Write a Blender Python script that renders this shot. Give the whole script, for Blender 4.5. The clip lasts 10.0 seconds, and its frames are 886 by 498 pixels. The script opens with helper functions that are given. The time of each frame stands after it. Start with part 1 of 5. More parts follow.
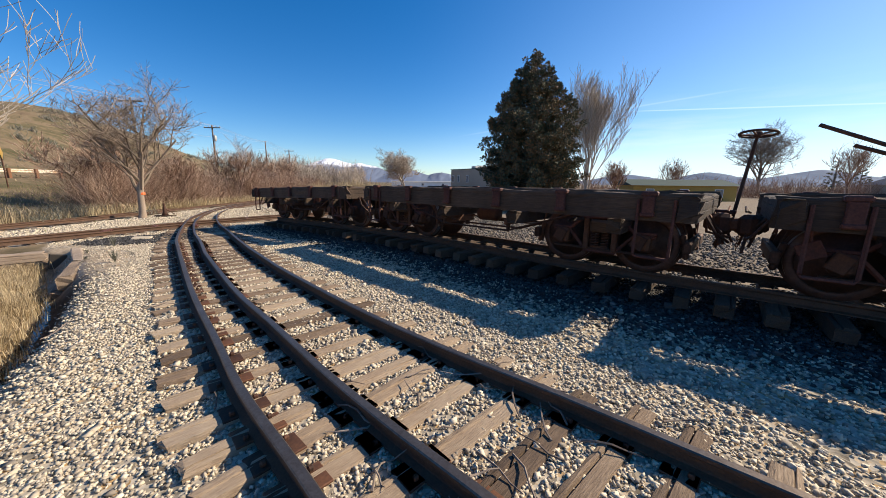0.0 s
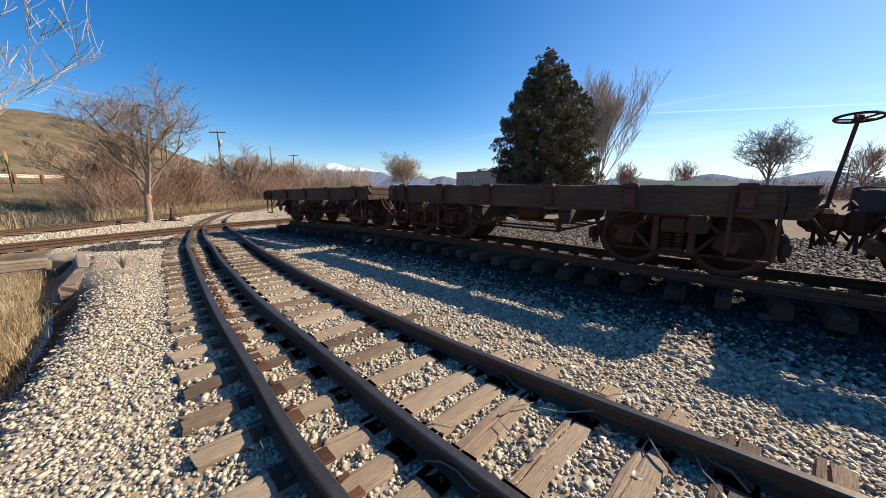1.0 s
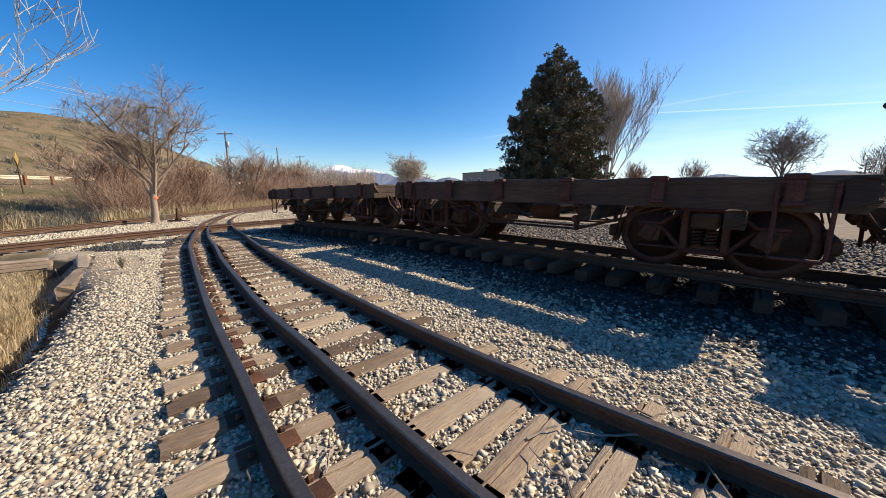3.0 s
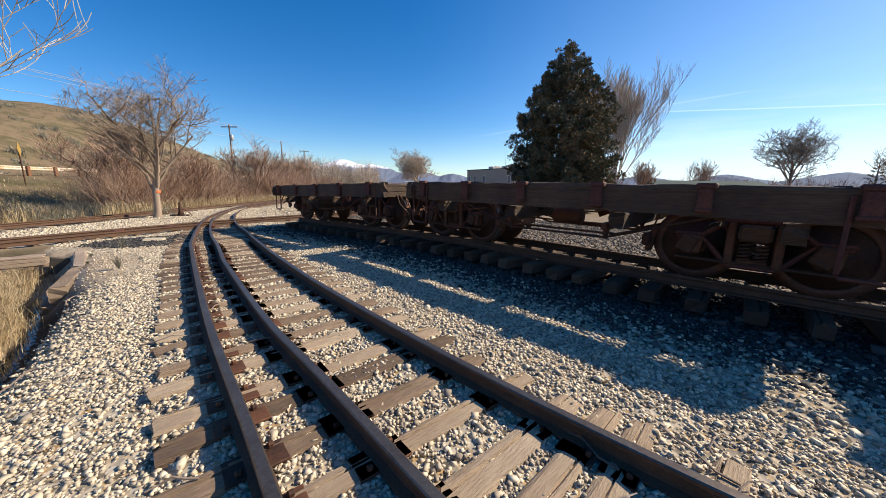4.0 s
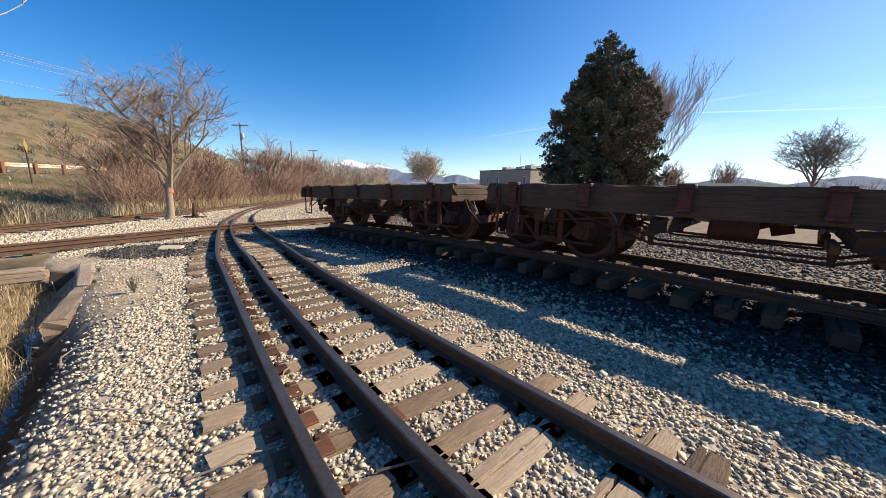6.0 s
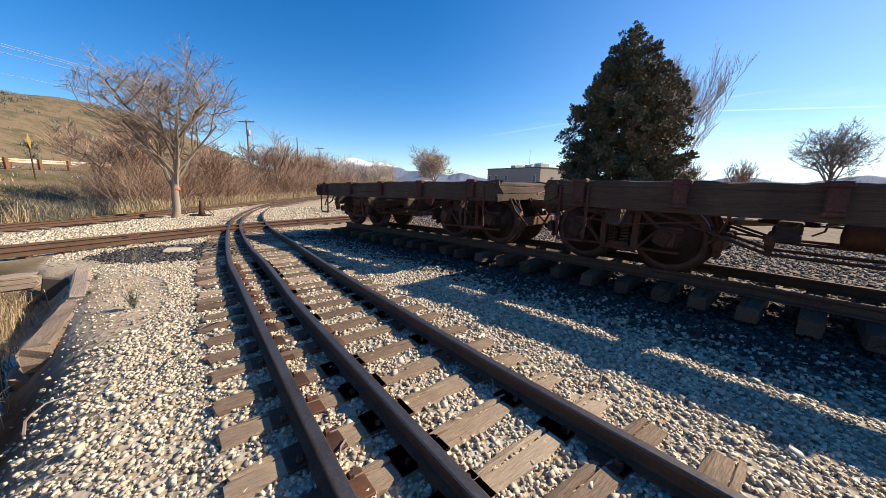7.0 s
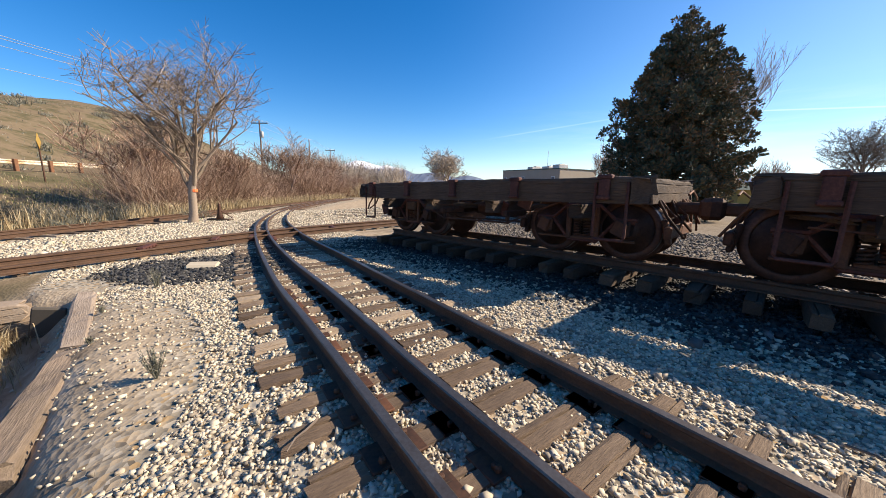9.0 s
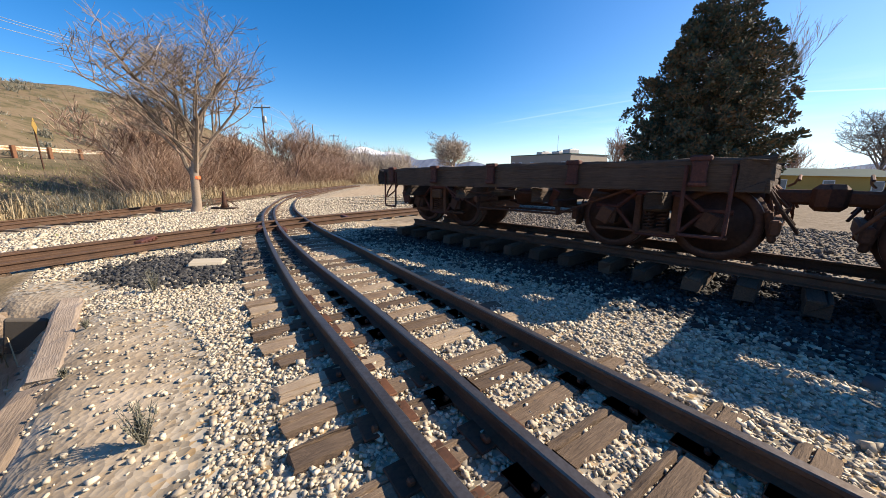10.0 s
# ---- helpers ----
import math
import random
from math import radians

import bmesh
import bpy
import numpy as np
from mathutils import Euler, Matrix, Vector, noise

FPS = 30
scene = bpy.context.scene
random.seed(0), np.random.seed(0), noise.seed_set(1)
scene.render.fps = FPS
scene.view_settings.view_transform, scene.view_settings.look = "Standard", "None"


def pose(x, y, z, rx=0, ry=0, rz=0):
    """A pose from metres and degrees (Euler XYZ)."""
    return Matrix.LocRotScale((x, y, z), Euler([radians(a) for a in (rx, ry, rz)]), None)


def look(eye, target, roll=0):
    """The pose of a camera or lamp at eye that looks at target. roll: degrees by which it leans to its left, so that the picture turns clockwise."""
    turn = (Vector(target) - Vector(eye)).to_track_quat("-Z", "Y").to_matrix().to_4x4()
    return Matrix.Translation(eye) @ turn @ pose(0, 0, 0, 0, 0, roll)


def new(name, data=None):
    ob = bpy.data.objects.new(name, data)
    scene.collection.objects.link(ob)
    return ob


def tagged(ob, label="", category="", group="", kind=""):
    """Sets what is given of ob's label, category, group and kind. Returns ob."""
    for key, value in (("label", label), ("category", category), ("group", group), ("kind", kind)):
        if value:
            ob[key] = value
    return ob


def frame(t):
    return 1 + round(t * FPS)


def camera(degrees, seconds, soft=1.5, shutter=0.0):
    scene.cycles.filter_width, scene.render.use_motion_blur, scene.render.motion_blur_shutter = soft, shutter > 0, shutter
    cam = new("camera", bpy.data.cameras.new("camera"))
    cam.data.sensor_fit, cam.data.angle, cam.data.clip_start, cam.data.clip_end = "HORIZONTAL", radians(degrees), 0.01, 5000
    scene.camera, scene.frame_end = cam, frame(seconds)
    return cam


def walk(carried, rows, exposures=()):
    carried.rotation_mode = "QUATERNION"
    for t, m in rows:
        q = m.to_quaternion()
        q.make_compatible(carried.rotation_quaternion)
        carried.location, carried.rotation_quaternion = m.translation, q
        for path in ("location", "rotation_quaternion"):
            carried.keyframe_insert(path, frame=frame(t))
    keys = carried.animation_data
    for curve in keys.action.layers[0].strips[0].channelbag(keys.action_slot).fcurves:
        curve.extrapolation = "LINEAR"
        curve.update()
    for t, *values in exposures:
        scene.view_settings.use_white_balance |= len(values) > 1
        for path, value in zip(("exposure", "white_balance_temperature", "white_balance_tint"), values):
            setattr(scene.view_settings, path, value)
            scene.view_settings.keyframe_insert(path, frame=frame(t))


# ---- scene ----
cam = camera(105.53, 10.0, soft=0.5)
PATH = [
    (0, (0.002, -0.077, 1.571), (0.019, 1.885, 1.185), 0.60),
    (0.5, (-0.396, 0.291, 1.504), (-0.387, 2.257, 1.140), 0.50),
    (1, (-0.623, 0.497, 1.454), (-0.621, 2.463, 1.089), 0.14),
    (1.5, (-0.678, 0.664, 1.411), (-0.688, 2.633, 1.059), -0.20),
    (2, (-0.735, 0.684, 1.408), (-0.750, 2.655, 1.064), 0.12),
    (3.5, (-0.677, 0.934, 1.356), (-0.719, 2.899, 0.986), 0.02),
    (4, (-0.910, 1.163, 1.448), (-0.955, 3.126, 1.068), 0.84),
    (4.5, (-1.226, 1.498, 1.434), (-1.280, 3.458, 1.043), 0.77),
    (5, (-1.588, 1.891, 1.430), (-1.647, 3.854, 1.048), 1.25),
    (5.5, (-2.003, 2.174, 1.445), (-2.065, 4.138, 1.072), 1.22),
    (7, (-3.027, 3.269, 1.403), (-3.116, 5.229, 1.017), 1.44),
    (7.5, (-3.461, 3.621, 1.369), (-3.561, 5.582, 0.989), 1.50),
    (8, (-3.844, 3.970, 1.334), (-3.953, 5.930, 0.952), 1.41),
    (8.5, (-4.209, 4.354, 1.314), (-4.321, 6.316, 0.938), 1.53),
    (9, (-4.549, 4.691, 1.302), (-4.675, 6.652, 0.929), 1.29),
    (9.5, (-4.825, 5.095, 1.286), (-4.957, 7.055, 0.909), 1.31),
    (10, (-5.118, 5.423, 1.272), (-5.263, 7.366, 0.822), 1.09),
]
walk(cam, [(t, look(eye, target, roll)) for t, eye, target, roll in PATH], exposures=[(0, 0.52), (4.5, 0.57), (10, 0.75)])

# ---- light ----
SUN_AZ, SUN_EL = radians(76.0), radians(34.5)      # azimuth from +y towards +x
sun_dir = Vector((math.sin(SUN_AZ) * math.cos(SUN_EL), math.cos(SUN_AZ) * math.cos(SUN_EL), math.sin(SUN_EL)))
world = bpy.data.worlds.new("sky")
scene.world = world
world.use_nodes = True
wn = world.node_tree
sky = wn.nodes.new("ShaderNodeTexSky")
sky.sky_type, sky.sun_disc = "NISHITA", False
sky.sun_elevation, sky.sun_rotation = SUN_EL, SUN_AZ
sky.altitude, sky.air_density, sky.dust_density, sky.ozone_density = 1400, 1.0, 0.9, 3.0
tint = wn.nodes.new("ShaderNodeHueSaturation")
tint.inputs["Saturation"].default_value = 1.38
tint.inputs["Hue"].default_value = 0.504
wn.links.new(sky.outputs[0], tint.inputs["Color"])
# thin cirrus, thickest low on the sunward side
coord = wn.nodes.new("ShaderNodeTexCoord")
stretch = wn.nodes.new("ShaderNodeMapping")
stretch.inputs["Scale"].default_value = (1.6, 1.6, 15.0)
stretch.inputs["Rotation"].default_value = (0.05, 0.07, 0.0)
wn.links.new(coord.outputs["Generated"], stretch.inputs[0])
wisp = wn.nodes.new("ShaderNodeTexNoise")
wisp.inputs["Scale"].default_value, wisp.inputs["Detail"].default_value, wisp.inputs["Roughness"].default_value = 2.2, 7, 0.6
wn.links.new(stretch.outputs[0], wisp.inputs["Vector"])


def sky_math(op, a, b):
    n_ = wn.nodes.new("ShaderNodeMath")
    n_.operation, n_.use_clamp = op, True
    for k_, v_ in enumerate((a, b)):
        if hasattr(v_, "links"):
            wn.links.new(v_, n_.inputs[k_])
        else:
            n_.inputs[k_].default_value = v_
    return n_.outputs[0]


def sky_range(value, a, b):
    n_ = wn.nodes.new("ShaderNodeMapRange")
    n_.interpolation_type = "SMOOTHSTEP"
    wn.links.new(value, n_.inputs[0])
    n_.inputs[1].default_value, n_.inputs[2].default_value = a, b
    return n_.outputs[0]


parts_ = wn.nodes.new("ShaderNodeSeparateXYZ")
wn.links.new(coord.outputs["Generated"], parts_.inputs[0])
low = sky_math("MULTIPLY", sky_range(parts_.outputs[2], 0.0, 0.05), sky_range(parts_.outputs[2], 0.25, 0.08))
sunward = sky_range(parts_.outputs[0], -0.1, 0.6)
veil = sky_math("MULTIPLY", sky_math("MULTIPLY", sky_range(wisp.outputs[0], 0.42, 0.72), low), sky_math("MULTIPLY", sunward, 0.25))
cloud = wn.nodes.new("ShaderNodeMix")
cloud.data_type = "RGBA"
wn.links.new(veil, cloud.inputs[0])
wn.links.new(tint.outputs[0], cloud.inputs[6])
cloud.inputs[7].default_value = (7.0, 7.2, 7.4, 1)
haze = sky_math("ADD", sky_math("MULTIPLY", sky_math("MULTIPLY", sky_range(parts_.outputs[2], 0.16, 0.02), sky_range(parts_.outputs[0], -0.3, 0.75)), 0.5),
                sky_math("MULTIPLY", sky_math("MULTIPLY", sky_range(parts_.outputs[2], 0.85, 0.0), sky_range(parts_.outputs[0], -0.15, 0.95)), 0.3))


def contrail(below, a, b, width, start, end, density):
    """A thin straight streak along the great circle through the directions a and b."""
    n_ = Vector(a).cross(Vector(b)).normalized()
    dot = wn.nodes.new("ShaderNodeVectorMath")
    dot.operation = "DOT_PRODUCT"
    wn.links.new(coord.outputs["Generated"], dot.inputs[0])
    dot.inputs[1].default_value = n_
    off = wn.nodes.new("ShaderNodeMath")
    off.operation = "ABSOLUTE"
    wn.links.new(dot.outputs["Value"], off.inputs[0])
    line = sky_math("MULTIPLY", sky_range(off.outputs[0], width, 0.0), sky_range(parts_.outputs[0], start, start + 0.12))
    line = sky_math("MULTIPLY", sky_math("MULTIPLY", line, sky_range(parts_.outputs[0], end, end - 0.1)), density)
    return sky_math("ADD", below, line)


haze = contrail(haze, (0.0993, 0.9857, 0.1362), (0.6197, 0.7594, 0.1984), 0.003, 0.03, 0.66, 0.16)
haze = contrail(haze, (0.5079, 0.8438, 0.1732), (0.7729, 0.6181, 0.1436), 0.0022, 0.42, 0.95, 0.4)
white = wn.nodes.new("ShaderNodeMix")
white.data_type = "RGBA"
wn.links.new(haze, white.inputs[0])
wn.links.new(cloud.outputs[2], white.inputs[6])
white.inputs[7].default_value = (5.4, 6.9, 8.2, 1)
wn.links.new(white.outputs[2], wn.nodes["Background"].inputs[0])
wn.nodes["Background"].inputs[1].default_value = 0.11
sun = new("sun", bpy.data.lights.new("sun", "SUN"))
sun.data.energy, sun.data.angle, sun.data.color = 5.0, radians(0.55), (1.0, 0.86, 0.67)
sun.matrix_world = look(sun_dir * 50, (0, 0, 0))


# ---- materials ----
def material(name, rough=0.8, metal=0.0):
    m = bpy.data.materials.new(name)
    m.use_nodes = True
    bsdf = m.node_tree.nodes["Principled BSDF"]
    bsdf.inputs["Roughness"].default_value = rough
    bsdf.inputs["Metallic"].default_value = metal
    return m, m.node_tree, bsdf


def node(nt, kind, **settings):
    n = nt.nodes.new(kind)
    for key, value in settings.items():
        n.inputs[key.replace("_", " ")].default_value = value
    return n


def ramp(nt, fac, stops):
    r = nt.nodes.new("ShaderNodeValToRGB")
    nt.links.new(fac, r.inputs[0])
    while len(r.color_ramp.elements) < len(stops):
        r.color_ramp.elements.new(0.5)
    for e, (p, c) in zip(r.color_ramp.elements, stops):
        e.position, e.color = p, (*c, 1)
    return r.outputs[0]


def mix(nt, fac, a, b, blend="MIX"):
    n = nt.nodes.new("ShaderNodeMix")
    n.data_type, n.blend_type = "RGBA", blend
    for sock, value in ((n.inputs[0], fac), (n.inputs[6], a), (n.inputs[7], b)):
        if hasattr(value, "links"):
            nt.links.new(value, sock)
        else:
            sock.default_value = value if isinstance(value, (int, float)) else (*value, 1)
    return n.outputs[2]


def noise_tex(nt, scale, detail=6, rough=0.6, vec=None, stretch=None):
    n = node(nt, "ShaderNodeTexNoise", Scale=scale, Detail=detail, Roughness=rough)
    if vec is None:
        tc = nt.nodes.new("ShaderNodeTexCoord")
        vec = tc.outputs["Object"]
    if stretch:
        mp = nt.nodes.new("ShaderNodeMapping")
        mp.inputs["Scale"].default_value = stretch
        nt.links.new(vec, mp.inputs[0])
        vec = mp.outputs[0]
    nt.links.new(vec, n.inputs["Vector"])
    return n.outputs[0]


def bump(nt, bsdf, height, strength=0.4, distance=0.01):
    b = node(nt, "ShaderNodeBump", Strength=strength, Distance=distance)
    nt.links.new(height, b.inputs["Height"])
    nt.links.new(b.outputs[0], bsdf.inputs["Normal"])


def two_scale(name, coarse, fine, stops, rough=0.85, metal=0.0, stretch=None, bump_size=0.004, strength=0.5, island=0.0):
    """A mottled surface: coarse stains over fine grain, coloured through a ramp."""
    m, nt, bsdf = material(name, rough, metal)
    a = noise_tex(nt, coarse, 4, 0.6)
    b = noise_tex(nt, fine, 8, 0.65, stretch=stretch)
    f = mix(nt, 0.55, a, b)
    if island:
        geo = nt.nodes.new("ShaderNodeNewGeometry")
        info = nt.nodes.new("ShaderNodeObjectInfo")
        both = nt.nodes.new("ShaderNodeMath")
        both.operation = "ADD"
        nt.links.new(geo.outputs["Random Per Island"], both.inputs[0])
        nt.links.new(info.outputs["Random"], both.inputs[1])
        fr = nt.nodes.new("ShaderNodeMath")
        fr.operation = "FRACT"
        nt.links.new(both.outputs[0], fr.inputs[0])
        f = mix(nt, island, f, fr.outputs[0])
    nt.links.new(ramp(nt, f, stops), bsdf.inputs["Base Color"])
    bump(nt, bsdf, b, strength, bump_size)
    return m


RUST = two_scale("rusty_iron", 6, 45, [(0.3, (0.035, 0.018, 0.012)), (0.5, (0.10, 0.045, 0.025)), (0.72, (0.20, 0.085, 0.04))], 0.75, 0.3, island=0.25)
RUST_RED = two_scale("red_painted_rusty_iron", 5, 40, [(0.3, (0.045, 0.017, 0.012)), (0.55, (0.115, 0.04, 0.027)), (0.75, (0.2, 0.085, 0.05))], 0.75, 0.2)
WHEEL = two_scale("wheel_iron", 4, 30, [(0.3, (0.05, 0.026, 0.018)), (0.55, (0.12, 0.06, 0.04)), (0.75, (0.2, 0.11, 0.07))], 0.65, 0.35)
TREAD = two_scale("worn_wheel_tread", 8, 40, [(0.3, (0.25, 0.2, 0.16)), (0.7, (0.45, 0.4, 0.35))], 0.4, 0.9)
RAIL_SIDE = two_scale("rail_web_rust", 5, 60, [(0.3, (0.045, 0.024, 0.014)), (0.55, (0.105, 0.055, 0.03)), (0.75, (0.17, 0.092, 0.05))], 0.75, 0.15)
RAIL_TOP = two_scale("worn_rail_head", 3, 50, [(0.3, (0.10, 0.07, 0.05)), (0.6, (0.2, 0.165, 0.135)), (0.8, (0.34, 0.29, 0.24))], 0.4, 0.8, bump_size=0.001)
TIE = two_scale("weathered_tie_wood", 2.5, 7, [(0.28, (0.065, 0.041, 0.026)), (0.46, (0.18, 0.122, 0.078)), (0.58, (0.31, 0.225, 0.148)), (0.74, (0.46, 0.36, 0.25))], 0.9, stretch=(1.5, 14, 14), bump_size=0.012, strength=0.9, island=0.35)
OLDWOOD = two_scale("dark_weathered_beam_wood", 2.0, 6, [(0.32, (0.02, 0.013, 0.009)), (0.5, (0.064, 0.04, 0.025)), (0.64, (0.12, 0.077, 0.047)), (0.8, (0.21, 0.142, 0.09))], 0.9, stretch=(1.0, 16, 16), bump_size=0.012, strength=0.9, island=0.2)
TIMBER = two_scale("sun_bleached_timber", 2.0, 6, [(0.3, (0.12, 0.085, 0.055)), (0.5, (0.27, 0.2, 0.14)), (0.75, (0.42, 0.33, 0.25))], 0.9, stretch=(1.0, 14, 14), bump_size=0.01, strength=0.8, island=0.2)
BARK = two_scale("grey_brown_bark", 1.5, 18, [(0.3, (0.10, 0.075, 0.058)), (0.5, (0.22, 0.17, 0.13)), (0.75, (0.36, 0.29, 0.23))], 0.9, island=0.3)
BARK_TAN = two_scale("tan_twig_bark", 1.5, 18, [(0.3, (0.13, 0.095, 0.066)), (0.5, (0.26, 0.195, 0.14)), (0.75, (0.4, 0.31, 0.235))], 0.9, island=0.3)
BARK_PALE = two_scale("pale_twig_bark", 1.5, 18, [(0.3, (0.28, 0.22, 0.16)), (0.5, (0.45, 0.37, 0.29)), (0.75, (0.6, 0.52, 0.43))], 0.85, island=0.3)
THICKET = two_scale("reddish_dry_brush", 0.5, 6, [(0.3, (0.16, 0.085, 0.055)), (0.5, (0.32, 0.2, 0.135)), (0.75, (0.5, 0.37, 0.27))], 0.9, island=0.45)
STRAW = two_scale("dry_straw_grass", 0.6, 5, [(0.3, (0.24, 0.17, 0.085)), (0.5, (0.42, 0.32, 0.18)), (0.75, (0.6, 0.49, 0.31))], 0.85, island=0.45)
GREEN = two_scale("green_spring_grass", 0.6, 5, [(0.3, (0.1, 0.12, 0.035)), (0.5, (0.19, 0.2, 0.065)), (0.75, (0.33, 0.31, 0.13))], 0.85, island=0.4)
SAGE = two_scale("grey_sagebrush", 0.8, 8, [(0.3, (0.10, 0.10, 0.07)), (0.5, (0.2, 0.19, 0.14)), (0.75, (0.34, 0.31, 0.24))], 0.9, island=0.4)
NEEDLE = two_scale("dark_conifer_needles", 0.5, 5, [(0.25, (0.03, 0.055, 0.04)), (0.43, (0.06, 0.085, 0.05)), (0.54, (0.14, 0.11, 0.055)), (0.7, (0.27, 0.14, 0.06))], 0.8, island=0.3)
STONE = two_scale("ballast_stone", 3, 60, [(0.0, (0.12, 0.1, 0.08)), (0.2, (0.28, 0.235, 0.18)), (0.34, (0.44, 0.37, 0.27)), (0.6, (0.56, 0.475, 0.345)), (0.84, (0.69, 0.6, 0.455)), (0.97, (0.5, 0.3, 0.12))], 0.85, bump_size=0.002, island=0.75)
# dark cinder, its colour lowered further to deepen the shade below the cars
CINDER_SHADED = two_scale("shade_darkened_cinder_stone", 3, 60, [(0.1, (0.018, 0.017, 0.017)), (0.5, (0.045, 0.042, 0.04)), (0.82, (0.1, 0.093, 0.086)), (0.97, (0.32, 0.3, 0.27))], 0.9, bump_size=0.002, island=0.75)
YARD_STONE = two_scale("grey_brown_yard_gravel", 3, 60, [(0.1, (0.045, 0.038, 0.03)), (0.5, (0.12, 0.1, 0.08)), (0.85, (0.25, 0.215, 0.175)), (0.97, (0.45, 0.41, 0.35))], 0.9, bump_size=0.002, island=0.75)
STUCCO = two_scale("beige_stucco", 0.4, 20, [(0.3, (0.34, 0.28, 0.21)), (0.6, (0.42, 0.35, 0.27)), (0.8, (0.48, 0.41, 0.32))], 0.9)
METAL_GREEN = two_scale("green_metal_trim", 0.5, 10, [(0.3, (0.04, 0.08, 0.06)), (0.7, (0.08, 0.13, 0.10))], 0.6)
GALV = two_scale("galvanised_steel", 1.0, 20, [(0.3, (0.32, 0.31, 0.29)), (0.7, (0.55, 0.53, 0.5))], 0.55, 0.5)
GUARD_RUST = two_scale("weathered_guardrail_steel", 0.9, 8, [(0.36, (0.33, 0.12, 0.04)), (0.46, (0.55, 0.36, 0.2)), (0.56, (0.72, 0.68, 0.58))], 0.7, 0.0, stretch=(1, 1, 3))
POLE_WOOD = two_scale("utility_pole_wood", 1, 12, [(0.3, (0.10, 0.07, 0.05)), (0.7, (0.24, 0.18, 0.13))], 0.9, stretch=(6, 6, 0.6))
ORANGE = two_scale("orange_paint_tape", 2, 20, [(0.3, (0.7, 0.12, 0.03)), (0.7, (0.85, 0.2, 0.06))], 0.6)
YELLOW = two_scale("faded_yellow_sign", 2, 20, [(0.3, (0.35, 0.2, 0.03)), (0.7, (0.5, 0.32, 0.06))], 0.6)
GLASS_DARK = two_scale("dark_window_glass", 1, 4, [(0.3, (0.10, 0.11, 0.12)), (0.7, (0.2, 0.21, 0.22))], 0.15)
WHITE = two_scale("white_painted_metal", 0.6, 12, [(0.3, (0.6, 0.6, 0.58)), (0.7, (0.8, 0.8, 0.78))], 0.6)
ROOF_GREEN = two_scale("green_roof_sheet", 0.4, 10, [(0.3, (0.03, 0.05, 0.042)), (0.7, (0.055, 0.085, 0.07))], 0.95)
# the blue of the far woods is distance haze put into their colour
HAZE_HILL = two_scale("haze_blue_wooded_hill", 0.004, 0.03, [(0.3, (0.075, 0.115, 0.185)), (0.7, (0.125, 0.175, 0.26))], 0.95, bump_size=3.0)
WIRE = two_scale("grey_cable", 1, 8, [(0.3, (0.3, 0.31, 0.33)), (0.7, (0.4, 0.41, 0.43))], 0.6)


